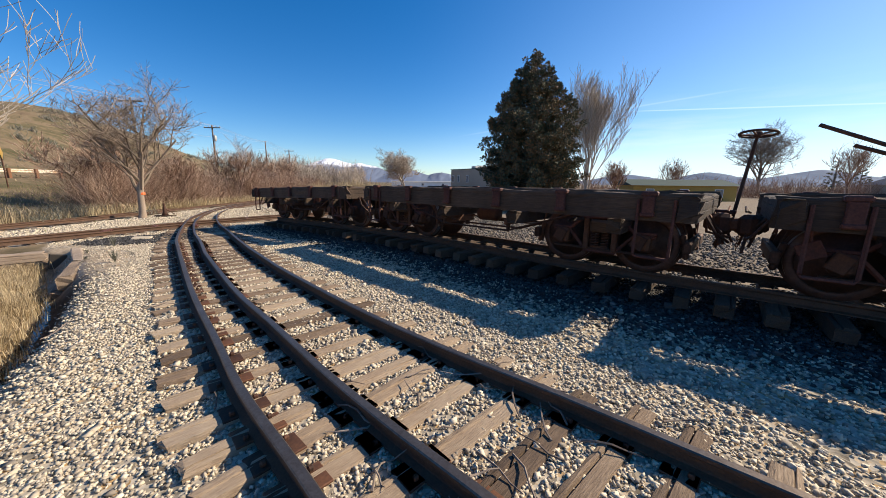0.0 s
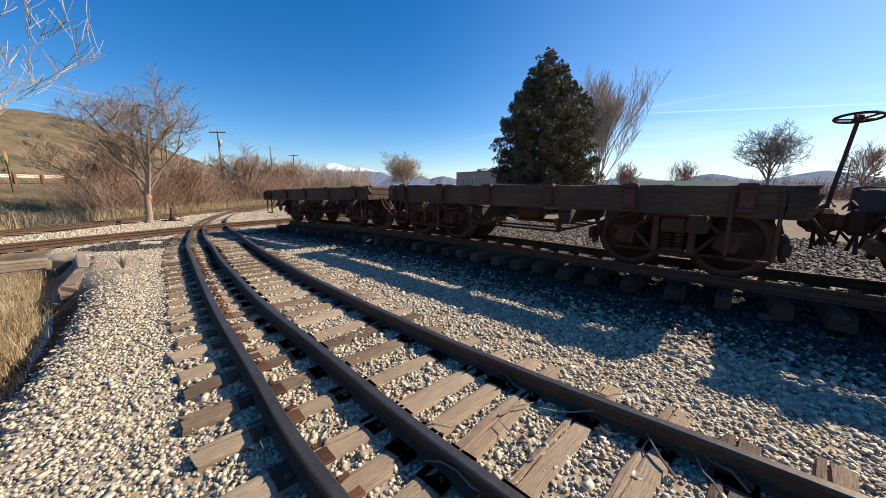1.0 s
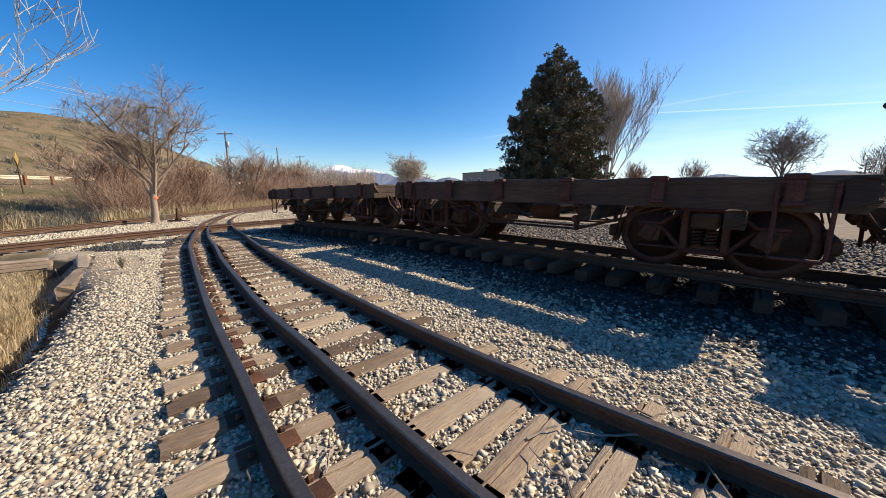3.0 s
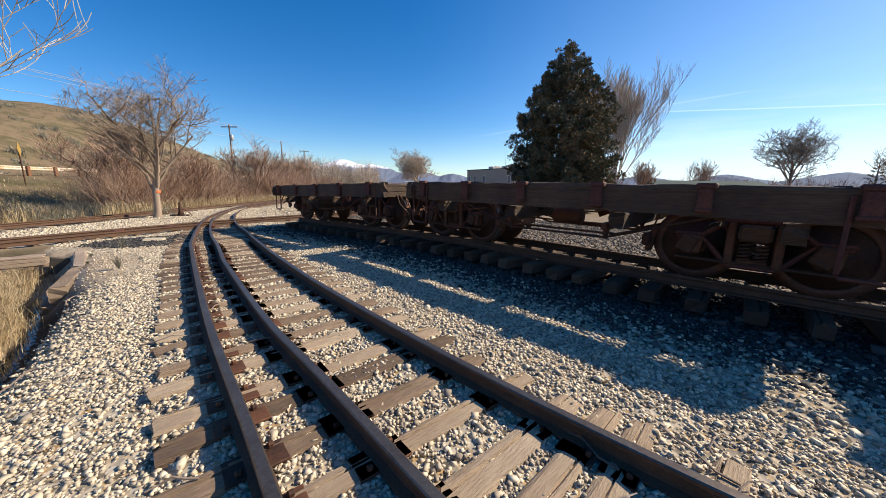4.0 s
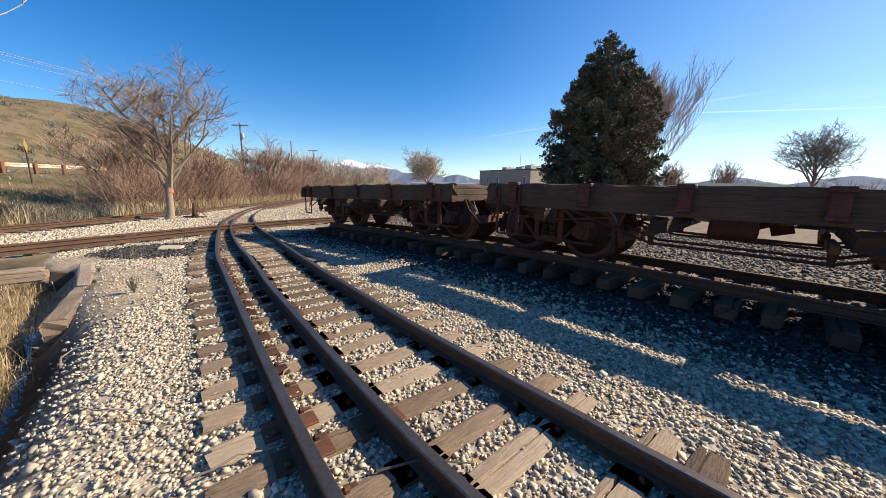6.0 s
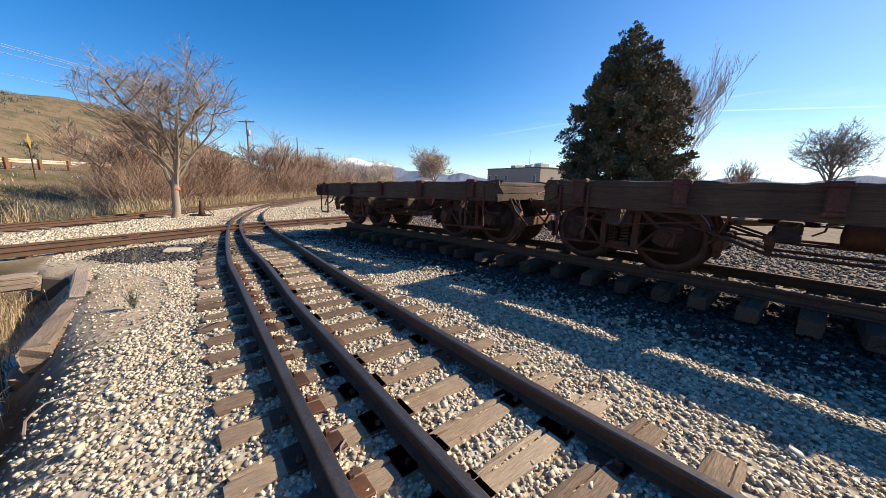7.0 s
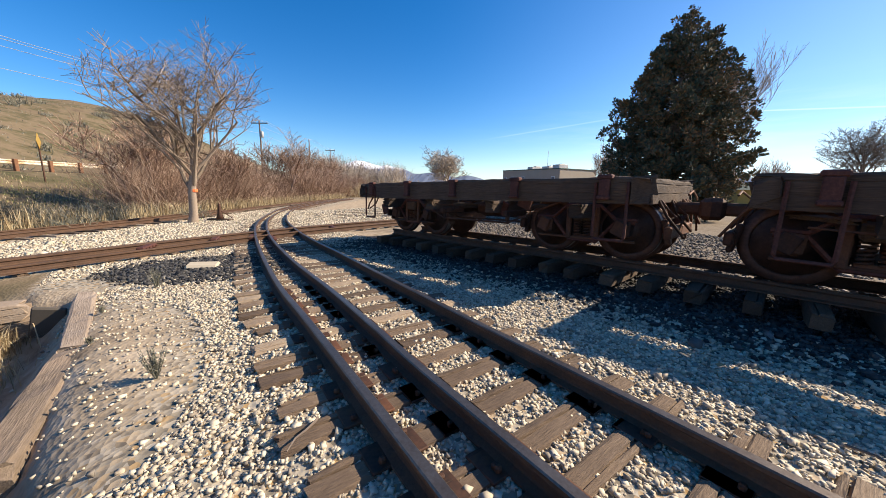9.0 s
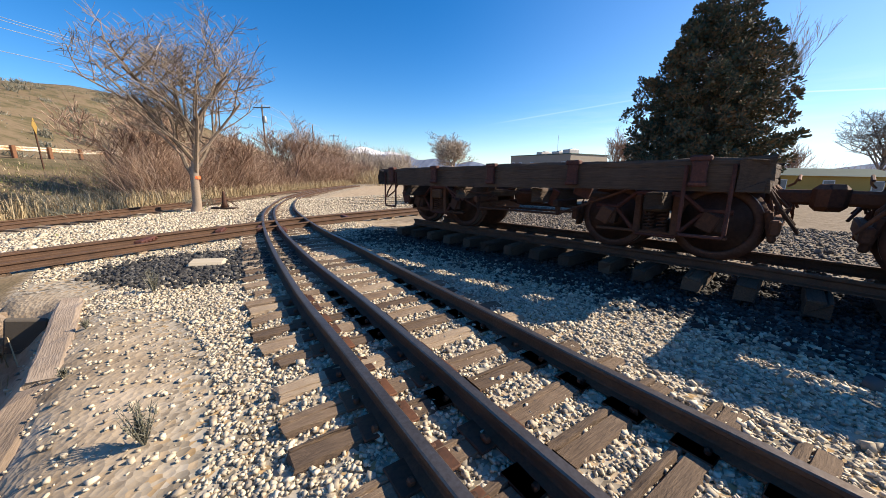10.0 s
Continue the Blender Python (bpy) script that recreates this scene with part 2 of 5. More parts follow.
# ---- mesh helpers ----
class Geo:
    """Collects vertices and faces for one mesh."""

    def __init__(self):
        self.v, self.f, self.m = [], [], []

    def add(self, verts, faces, mat=0):
        o = len(self.v)
        self.v += [tuple(p) for p in verts]
        self.f += [tuple(i + o for i in face) for face in faces]
        self.m += [mat] * len(faces)
        return self

    def box(self, c, s, m=None, ch=0.0, mat=0):
        """A box with centre c, size s and chamfered edges."""
        hx, hy, hz = (q / 2 for q in s)
        ch = min(ch, hx * 0.9, hy * 0.9, hz * 0.9)
        pts, faces = [], []
        if ch <= 0:
            pts = [(x, y, z) for x in (-hx, hx) for y in (-hy, hy) for z in (-hz, hz)]
            faces = [(0, 1, 3, 2), (4, 6, 7, 5), (0, 4, 5, 1), (2, 3, 7, 6), (0, 2, 6, 4), (1, 5, 7, 3)]
        else:
            k = {}
            for sx in (-1, 1):
                for sy in (-1, 1):
                    for sz in (-1, 1):
                        for a in range(3):
                            k[sx, sy, sz, a] = len(pts)
                            d = [sx * (hx - ch), sy * (hy - ch), sz * (hz - ch)]
                            d[a] = (sx * hx, sy * hy, sz * hz)[a]
                            pts.append(tuple(d))
                        f = [k[sx, sy, sz, a] for a in range(3)]
                        faces.append(f if sx * sy * sz > 0 else f[::-1])
            ring = ((-1, -1), (1, -1), (1, 1), (-1, 1))
            for s_ in (-1, 1):
                fx = [k[s_, a, b, 0] for a, b in ring]
                fy = [k[b, s_, a, 1] for a, b in ring]
                fz = [k[a, b, s_, 2] for a, b in ring]
                for f in (fx, fy, fz):
                    faces.append(f if s_ > 0 else f[::-1])
            for a in (-1, 1):
                for b in (-1, 1):
                    for f in ([k[a, b, -1, 0], k[a, b, 1, 0], k[a, b, 1, 1], k[a, b, -1, 1]],
                              [k[-1, a, b, 1], k[1, a, b, 1], k[1, a, b, 2], k[-1, a, b, 2]],
                              [k[b, -1, a, 2], k[b, 1, a, 2], k[b, 1, a, 0], k[b, -1, a, 0]]):
                        faces.append(f if a * b > 0 else f[::-1])
        mt = Matrix.Translation(c) if m is None else Matrix.Translation(c) @ m.to_4x4()
        return self.add([mt @ Vector(p) for p in pts], faces, mat)

    def tube(self, pts, radii, n=6, cap=True, mat=0):
        pts = [Vector(p) for p in pts]
        if not hasattr(radii, "__len__"):
            radii = [radii] * len(pts)
        verts, faces = [], []
        up = Vector((0.13, 0.21, 0.97))
        for i, p in enumerate(pts):
            d = (pts[min(i + 1, len(pts) - 1)] - pts[max(i - 1, 0)]).normalized()
            if abs(d.dot(up)) > 0.98:
                up = Vector((0.97, 0.1, 0.2))
            a = d.cross(up).normalized()
            b = d.cross(a)
            for j in range(n):
                t = 2 * math.pi * j / n
                verts.append(p + radii[i] * (math.cos(t) * a + math.sin(t) * b))
        for i in range(len(pts) - 1):
            for j in range(n):
                k = (j + 1) % n
                faces.append((i * n + j, i * n + k, (i + 1) * n + k, (i + 1) * n + j))
        if cap:
            faces += [tuple(range(n))[::-1], tuple(range((len(pts) - 1) * n, len(pts) * n))]
        return self.add(verts, faces, mat)

    def lathe(self, prof, m, n=32, mat=0, mats=None):
        """Turns a profile of (radius, along z) round z, then moves it by m."""
        verts, faces, ids = [], [], []
        for r, z in prof:
            verts += [m @ Vector((r * math.cos(2 * math.pi * j / n), r * math.sin(2 * math.pi * j / n), z)) for j in range(n)]
        o = len(self.v)
        for i in range(len(prof) - 1):
            for j in range(n):
                k = (j + 1) % n
                faces.append((i * n + j, i * n + k, (i + 1) * n + k, (i + 1) * n + j))
                ids.append(mats[i] if mats else mat)
        faces += [tuple(range(n))[::-1], tuple(range((len(prof) - 1) * n, len(prof) * n))]
        ids += [mat, mat]
        self.add(verts, faces, mat)
        self.m[-len(ids):] = ids
        return self

    def mesh(self, name, mats, smooth=False):
        me = bpy.data.meshes.new(name)
        me.from_pydata(self.v, [], self.f)
        for m in mats if isinstance(mats, (list, tuple)) else [mats]:
            me.materials.append(m)
        me.polygons.foreach_set("material_index", self.m)
        if smooth:
            me.polygons.foreach_set("use_smooth", [True] * len(self.f))
        me.update()
        return me


def part(name, geo, mats, parent=None, label="", smooth=False):
    ob = new(name, geo.mesh(name, mats, smooth) if isinstance(geo, Geo) else geo)
    if parent:
        ob.parent = parent
    return tagged(ob, label)


def thing(name, label, category, m=None, group="", kind="", data=None):
    ob = new(name, data)
    if m is not None:
        ob.matrix_world = m
    return tagged(ob, label, category, group, kind)


def spline(ctrl, step):
    """Points at even steps along a smooth curve through the control points."""
    c = [Vector(p) for p in ctrl]
    c = [2 * c[0] - c[1]] + c + [2 * c[-1] - c[-2]]
    out = []
    for i in range(1, len(c) - 2):
        for k in range(24):
            t = k / 24
            p0, p1, p2, p3 = c[i - 1:i + 3]
            out.append(0.5 * (2 * p1 + (p2 - p0) * t + (2 * p0 - 5 * p1 + 4 * p2 - p3) * t * t + (3 * p1 - p0 - 3 * p2 + p3) * t ** 3))
    out.append(c[-2])
    acc, res = 0.0, [out[0]]
    for a, b in zip(out, out[1:]):
        seg = (b - a).length
        while seg > 0 and acc + seg >= step:
            a = a + (b - a) * ((step - acc) / seg)
            seg = (b - a).length
            acc = 0.0
            res.append(a)
        acc += seg
    return res


# ---- the lie of the land ----
SPOTS = np.array([(0, 0, 0), (-2, 3, 0), (1, 3, 0), (-5, 6.5, 0), (-3, 9, 0), (-4.8, 11.8, -.1), (-.2, 6.6, .03), (4, 4, .02), (-6.7, 6.75, -.04), (-9.8, 8.6, -.2),
                  (-11, 12.8, -.27), (-15.9, 17.8, -.36), (-6, 14, -.14), (-14, 25, -.4), (10, 10, 0), (10, -5, 0), (-10, -5, -.1), (-30, 20, -.4), (0, 40, -.5)])
_n = len(SPOTS)
_lhs = np.ones((_n + 1, _n + 1))
_lhs[_n, _n] = 0
_lhs[:_n, :_n] = np.sqrt((SPOTS[:, None, 0] - SPOTS[None, :, 0]) ** 2 + (SPOTS[:, None, 1] - SPOTS[None, :, 1]) ** 2 + 4) - 0.15 * np.eye(_n)
_w = np.linalg.solve(_lhs, np.r_[SPOTS[:, 2], 0])


def step01(x):
    x = np.clip(x, 0, 1)
    return x * x * (3 - 2 * x)


def yard(x, y):
    """The trackbed's height, tie tops level with it."""
    x, y = np.asarray(x, float), np.asarray(y, float)
    h = np.full(np.broadcast(x, y).shape, _w[_n])
    for (sx, sy, _), w in zip(SPOTS, _w):
        h = h + w * np.sqrt((x - sx) ** 2 + (y - sy) ** 2 + 4)
    far = step01((np.hypot(x + 3, y - 8) - 45) / 40)
    return h * (1 - far) - 0.5 * far


def dist_to(x, y, line):
    """Distance to a polyline, and the side: positive to its left."""
    best, side = np.full(np.shape(x), 1e9), np.zeros(np.shape(x))
    for (ax, ay), (bx, by) in zip(line, line[1:]):
        dx, dy = bx - ax, by - ay
        t = np.clip(((x - ax) * dx + (y - ay) * dy) / (dx * dx + dy * dy), 0, 1)
        d = np.hypot(x - ax - t * dx, y - ay - t * dy)
        s = np.sign(dx * (y - ay) - dy * (x - ax))
        side = np.where(d < best, s, side)
        best = np.minimum(best, d)
    return best, side


DITCH = [(-1.5, -6.0), (-2.3, -2.5), (-2.9, -0.3), (-3.7, 1.55), (-4.65, 3.0), (-5.3, 3.85), (-6.4, 5.1), (-7.4, 5.95), (-8.6, 6.95), (-10.0, 8.3)]
ROAD = [(-31.0, -30.0), (-33.0, 0.0), (-33.3, 20.0), (-34.2, 32.0), (-36.0, 50.0), (-40.0, 80.0), (-47.0, 130.0)]


def ground_height(x, y):
    x, y = np.asarray(x, float), np.asarray(y, float)
    h = yard(x, y)
    # ditch beside the ballast, with a rougher bank beyond it
    d, side = dist_to(x, y, DITCH)
    d = d * side
    along = step01((9.0 - y) / 1.0) * step01((y + 8) / 4)
    cut = 0.62 * np.exp(-(d / 0.42) ** 2) + (0.22 + 0.2 * step01((y - 5.5) / 1.2)) * step01((d - 0.1) / 0.5) * (1 - step01((d - 1.2) / 2.5)) + 0.12 * step01((d - 0.3) / 2)
    h = h - along * np.where(d > -1.3, cut, 0)
    h = h - 0.05 + 0.032 * step01((1.8 - dist_to(x, y, RIGHT_RAIL)[0]) / 0.35)     # packed up to the tie tops between the rails
    # embankment up to the road, and the hillside beyond
    r, rs = dist_to(x, y, ROAD)
    r = r * rs
    near = step01((r + 12.0) / 11.0)
    h = h + near * (1.6 - h) * step01((170 - y) / 90)
    up = np.maximum(r - 6.0, 0)
    hill = 17.5 * (1 - np.exp(-(up / 24.0) ** 1.4)) * step01((150 - y) / 85) * (0.68 + 0.32 * step01((y - 40) / 40)) * (1 + 0.05 * np.sin(x * 0.11 + y * 0.05) + 0.02 * np.sin(x * 0.31 - y * 0.23))
    h = h + hill
    # the spoil heap beyond the crossing
    h = h + 0.42 * np.exp(-(((x + 8.0) / 4.5) ** 2 + ((y - 22.5) / 2.6) ** 2))
    return h


def gz(x, y):
    return float(ground_height(np.array([x]), np.array([y]))[0])


def yz(x, y):
    return float(yard(np.array([x]), np.array([y]))[0])


# ---- track lines ----
LEFT_RAIL = [(5.6, -7.0), (3.4, -3.6), (1.7, -1.2), (0.95, -0.35), (0.2, 0.45), (-0.59, 1.28), (-1.38, 2.06), (-2.05, 2.82), (-3.2, 4.12), (-4.7, 5.93), (-5.91, 7.42), (-6.9, 8.66), (-8.5, 10.87), (-10.1, 13.2), (-11.6, 15.55), (-12.88, 17.93), (-14.1, 20.6), (-15.5, 24.1), (-16.7, 28.6), (-17.3, 32.6), (-17.8, 42)]
MID_RAIL = [(6.0, -6.75), (3.85, -3.3), (2.2, -0.85), (1.5, -0.02), (0.85, 0.66), (0.18, 1.3), (-0.3, 1.74), (-0.89, 2.32), (-1.72, 3.2), (-2.79, 4.32), (-4.6, 6.45), (-5.3, 7.35), (-6.15, 8.46), (-7.6, 10.3), (-9.6, 13.05), (-11.25, 15.6), (-12.75, 18.3), (-14.3, 21.9), (-15.7, 26.2), (-17.0, 34), (-17.5, 42)]
RIGHT_RAIL = [(6.8, -6.2), (4.9, -2.75), (3.4, -0.5), (2.8, 0.22), (2.16, 0.87), (1.5, 1.47), (0.84, 2.05), (0.15, 2.62), (-0.5, 3.2), (-1.15, 3.83), (-1.9, 4.6), (-2.85, 5.62), (-4.1, 7.1), (-4.9, 8.12), (-5.75, 9.25), (-7.0, 10.95), (-8.4, 12.75), (-10.05, 15.1), (-11.75, 17.8), (-13.15, 20.5), (-14.5, 23.7), (-15.5, 27.4), (-16.6, 34), (-17.1, 42)]
CROSS_FAR = [(-13.9, 5.5), (-13.3, 8.0), (-12.75, 9.6), (-12.1, 11.2), (-11.35, 12.8), (-10.6, 14.1), (-9.6, 15.5), (-8.5, 16.8), (-6.5, 19.2), (-2.5, 24.5), (3.0, 33.0)]
CROSS_NEAR = [(-12.95, 5.2), (-12.35, 7.6), (-11.85, 9.1), (-11.2, 10.7), (-10.5, 12.2), (-9.8, 13.4), (-8.85, 14.7), (-7.8, 16.0), (-5.75, 18.5), (-1.7, 23.9), (3.8, 32.4)]
THIRD_FAR = [(-16.2, 6.0), (-16.45, 11.0), (-16.5, 14.8), (-16.65, 17.5), (-17.2, 21.6), (-17.95, 27.2), (-18.3, 34), (-18.6, 42)]
CAR_NEAR = [(11.4, -3.0), (10.0, -1.55), (8.5, -0.15), (6.8, 1.3), (5.35, 2.52), (4.9, 2.9), (3.05, 4.5), (1.95, 5.45), (0.7, 6.68), (-0.27, 7.62), (-1.2, 8.45), (-2.27, 9.45), (-3.1, 10.2), (-4.3, 11.3), (-5.6, 12.45), (-6.5, 13.25)]
CAR_LIFT = 0.2     # the siding's ties stand above the yard


def rail_points(ctrl, lift=0.0, step=0.25):
    return [Vector((p.x, p.y, yz(p.x, p.y) + lift)) for p in spline([(x, y, 0) for x, y in ctrl], step)]


RAIL_PROFILE = [(-0.058, 0.0), (-0.056, 0.012), (-0.012, 0.026), (-0.008, 0.04), (-0.008, 0.085), (-0.028, 0.098), (-0.032, 0.104), (-0.031, 0.124), (-0.024, 0.132),
                (0.024, 0.132), (0.031, 0.124), (0.032, 0.104), (0.028, 0.098), (0.008, 0.085), (0.008, 0.04), (0.012, 0.026), (0.056, 0.012), (0.058, 0.0)]


def sweep_rail(pts, scale=1.0):
    g, n = Geo(), len(RAIL_PROFILE)
    verts, faces, ids = [], [], []
    for i, p in enumerate(pts):
        d = (pts[min(i + 1, len(pts) - 1)] - pts[max(i - 1, 0)]).normalized()
        side = d.cross(Vector((0, 0, 1))).normalized()
        up = side.cross(d)
        verts += [p + side * (a * scale) + up * (b * scale) for a, b in RAIL_PROFILE]
    for i in range(len(pts) - 1):
        for j in range(n - 1):
            faces.append((i * n + j, (i + 1) * n + j, (i + 1) * n + j + 1, i * n + j + 1))
            ids.append(1 if j in (7, 8, 9) else 0)
    faces += [tuple(range(n)), tuple(range((len(pts) - 1) * n, len(pts) * n))[::-1]]
    ids += [0, 0]
    g.add(verts, faces)
    g.m = ids
    return g


def tie_mesh(seed, size):
    """A weathered tie: worn chamfered beam with splits and rounded ends, along x."""
    r = random.Random(seed)
    L, W, H = size
    g = Geo()
    nx, ring = 12, 10
    prof = [(-0.5, -0.5), (0.5, -0.5), (0.5, 0.3), (0.46, 0.44), (0.3, 0.5), (0.06, 0.5), (0.0, 0.5 - r.uniform(0.05, 0.22)), (-0.06, 0.49), (-0.44, 0.46), (-0.5, 0.32)]
    split = r.uniform(-0.25, 0.25)
    verts, faces = [], []
    for i in range(nx + 1):
        t = i / nx
        x = (t - 0.5) * L + r.uniform(-0.01, 0.01)
        end = min(t, 1 - t) * nx
        shrink = 0.94 if end < 0.5 else 1.0
        for a, b in prof:
            verts.append((x + (r.uniform(-0.03, 0.03) if end < 0.5 else 0), (a * shrink + (split if abs(a) < 0.08 else 0)) * W + r.uniform(-0.006, 0.006), b * shrink * H + r.uniform(-0.006, 0.004)))
    for i in range(nx):
        for j in range(ring):
            k = (j + 1) % ring
            faces.append((i * ring + j, (i + 1) * ring + j, (i + 1) * ring + k, i * ring + k))
    faces += [tuple(range(ring)), tuple(range(nx * ring, (nx + 1) * ring))[::-1]]
    return g.add(verts, faces)


# ---- ground ----
def graded(lo, hi, fine_lo, fine_hi, fine, grow):
    c = list(np.arange(fine_lo, fine_hi, fine))
    s, p = fine, fine_hi
    while p < hi:
        c.append(p)
        s *= grow
        p += s
    c.append(hi)
    s, p, left = fine, fine_lo, []
    while p > lo:
        s *= grow
        p -= s
        left.append(max(p, lo))
    return np.array(left[::-1] + c)


gx = graded(-9000, 9000, -14.0, 7.0, 0.11, 1.16)
gy = graded(-3000, 6000, -1.0, 18.0, 0.11, 1.14)
GX, GY = np.meshgrid(gx, gy)
GH = ground_height(GX, GY)
rng = np.random.default_rng(3)
dd, ds = dist_to(GX, GY, DITCH)
dd = dd * ds
rr, rs_ = dist_to(GX, GY, ROAD)
rr = rr * rs_
third_d, third_s = dist_to(GX, GY, THIRD_FAR)
third_d = third_d * third_s
cross_d, cross_s = dist_to(GX, GY, CROSS_NEAR)
cross_d = cross_d * cross_s
# where the pale ballast lies: between the ditch and the siding, and between the crossing and the third track
carline = spline([(x, y, 0) for x, y in CAR_NEAR], 0.5)
cl = [(p.x, p.y) for p in carline]
car_d, car_s = dist_to(GX, GY, cl)
car_d = car_d * car_s            # positive on the near side of the siding
main_d, main_s = dist_to(GX, GY, RIGHT_RAIL)
main_d = main_d * main_s
ballast = step01((-dd - 0.42) / 0.35) * step01((car_d + 1.2) / 0.6) * step01((0.6 - cross_d) / 0.5) * step01((19 - GY) / 3)
between = step01((cross_d + 0.3) / 0.5) * step01((0.9 - third_d) / 0.5) * step01((main_d + 1.4) / 0.5)
ballast = np.maximum(ballast, between)
ballast = ballast * (1 - step01(1.6 - 1.5 * np.hypot(((GX + 7.55) * 0.7 - (GY - 7.0) * 0.7) / 1.9, ((GX + 7.55) * 0.7 + (GY - 7.0) * 0.7) / 0.75)))
# cinders along the siding, spread wider to paint in some of the cars' shade
dark = step01((1.7 - car_d) / 0.8) * step01((car_d + 2.2) / 0.8) * (GY < 14.5) + 0.5 * step01((-1.6 - car_d) / 1.0) * step01((GX + 9) / 3)
jit = rng.normal(0, 0.006, GH.shape) * (np.abs(GX + 3) < 14) * (np.abs(GY - 9) < 14)
GH = GH + jit
ny_, nx_ = GH.shape
ground_me = bpy.data.meshes.new("ground")
idx = np.arange(ny_ * nx_).reshape(ny_, nx_)
quads = np.stack([idx[:-1, :-1], idx[:-1, 1:], idx[1:, 1:], idx[1:, :-1]], -1).reshape(-1, 4)
ground_me.from_pydata(np.stack([GX, GY, GH], -1).reshape(-1, 3).tolist(), [], quads.tolist())
ground_me.polygons.foreach_set("use_smooth", [True] * len(quads))
grass_mask = step01((third_d - 0.6) / 0.8) + step01((dd - 0.5) / 0.6) * (GY < 10)
wet = np.exp(-((dd + 0.2) / 0.42) ** 2) * step01((6.4 - GY) / 0.8)
for name, values in (("ballast", ballast * (third_d < 1.4)), ("wet", wet), ("cinder_shade", np.clip(dark, 0, 1)), ("grass", np.clip(grass_mask, 0, 1))):
    a = ground_me.attributes.new(name, "FLOAT", "POINT")
    a.data.foreach_set("value", np.ascontiguousarray(values, dtype=np.float32).ravel())
gm, nt, bsdf = material("gravelly_ground", 0.95)
bsdf.inputs["Specular IOR Level"].default_value = 0.1
tc = nt.nodes.new("ShaderNodeTexCoord")
vor = node(nt, "ShaderNodeTexVoronoi", Scale=26.0)
nt.links.new(tc.outputs["Object"], vor.inputs["Vector"])
sep = nt.nodes.new("ShaderNodeSeparateColor")
nt.links.new(vor.outputs["Color"], sep.inputs[0])
pale = ramp(nt, sep.outputs[0], [(0.0, (0.12, 0.1, 0.075)), (0.25, (0.28, 0.24, 0.18)), (0.7, (0.48, 0.42, 0.33)), (0.97, (0.38, 0.25, 0.12))])
# cinder tone with part of the shade under the cars in it
blackish = ramp(nt, sep.outputs[1], [(0.0, (0.018, 0.017, 0.016)), (0.6, (0.05, 0.046, 0.043)), (0.9, (0.13, 0.12, 0.11))])
soil_n = noise_tex(nt, 3.5, 8, 0.7)
soil = ramp(nt, soil_n, [(0.3, (0.25, 0.185, 0.12)), (0.5, (0.42, 0.325, 0.22)), (0.7, (0.54, 0.435, 0.315))])
patch = noise_tex(nt, 0.35, 6, 0.65)
turf = ramp(nt, patch, [(0.34, (0.09, 0.085, 0.04)), (0.45, (0.14, 0.112, 0.062)), (0.56, (0.215, 0.16, 0.098)), (0.7, (0.15, 0.108, 0.07))])
attr = {}
for name in ("ballast", "cinder_shade", "grass", "wet"):
    n_ = nt.nodes.new("ShaderNodeAttribute")
    n_.attribute_name = name
    attr[name] = n_.outputs["Fac"]
col = mix(nt, attr["grass"], soil, turf)
mud = ramp(nt, soil_n, [(0.35, (0.03, 0.022, 0.014)), (0.55, (0.075, 0.055, 0.035)), (0.72, (0.15, 0.11, 0.075))])
col = mix(nt, attr["wet"], col, mud)
col = mix(nt, attr["ballast"], col, pale)
col = mix(nt, attr["cinder_shade"], col, blackish)
nt.links.new(col, bsdf.inputs["Base Color"])
hgt = mix(nt, 0.35, vor.outputs["Distance"], soil_n)
bump(nt, bsdf, hgt, 0.5, 0.02)
ground_me.materials.append(gm)
ground = thing("ground", "pale crushed-stone ballast, cinders and dry grassy earth", "ground", kind="structure", data=ground_me)

# ditch water
g = Geo()
wl = DITCH[2:-1]
left, right = [], []
for (ax, ay), (bx, by) in zip(wl, wl[1:] + [DITCH[-1]]):
    n2 = Vector((-(by - ay), bx - ax)).normalized()
    left.append((ax + n2.x * 0.32, ay + n2.y * 0.32, yz(ax, ay) - 0.64))
    right.append((ax - n2.x * 0.32, ay - n2.y * 0.32, yz(ax, ay) - 0.64))
k = len(left)
g.add(left + right, [(i, i + k, i + 1 + k, i + 1) for i in range(k - 1)])
wm, nt, bsdf = material("still_ditch_water", 0.06)
bsdf.inputs["Base Color"].default_value = (0.02, 0.03, 0.03, 1)
bump(nt, bsdf, noise_tex(nt, 6, 3), 0.05, 0.01)
tagged(part("ditch_water", g, wm), "still dark water lying in the ditch", "water", kind="structure")

# ---- tracks ----
tie_meshes = [tie_mesh(i, (2.55, 0.17, 0.16)).mesh("tie", TIE) for i in range(7)]
plate_geo = Geo().box((0, 0, 0.008), (0.3, 0.18, 0.018), ch=0.005)
for sx in (-0.085, 0.085):
    plate_geo.box((sx, 0.05 * (1 if sx > 0 else -1), 0.03), (0.035, 0.03, 0.035), ch=0.008)
plate_me = plate_geo.mesh("tie_plate", RUST)


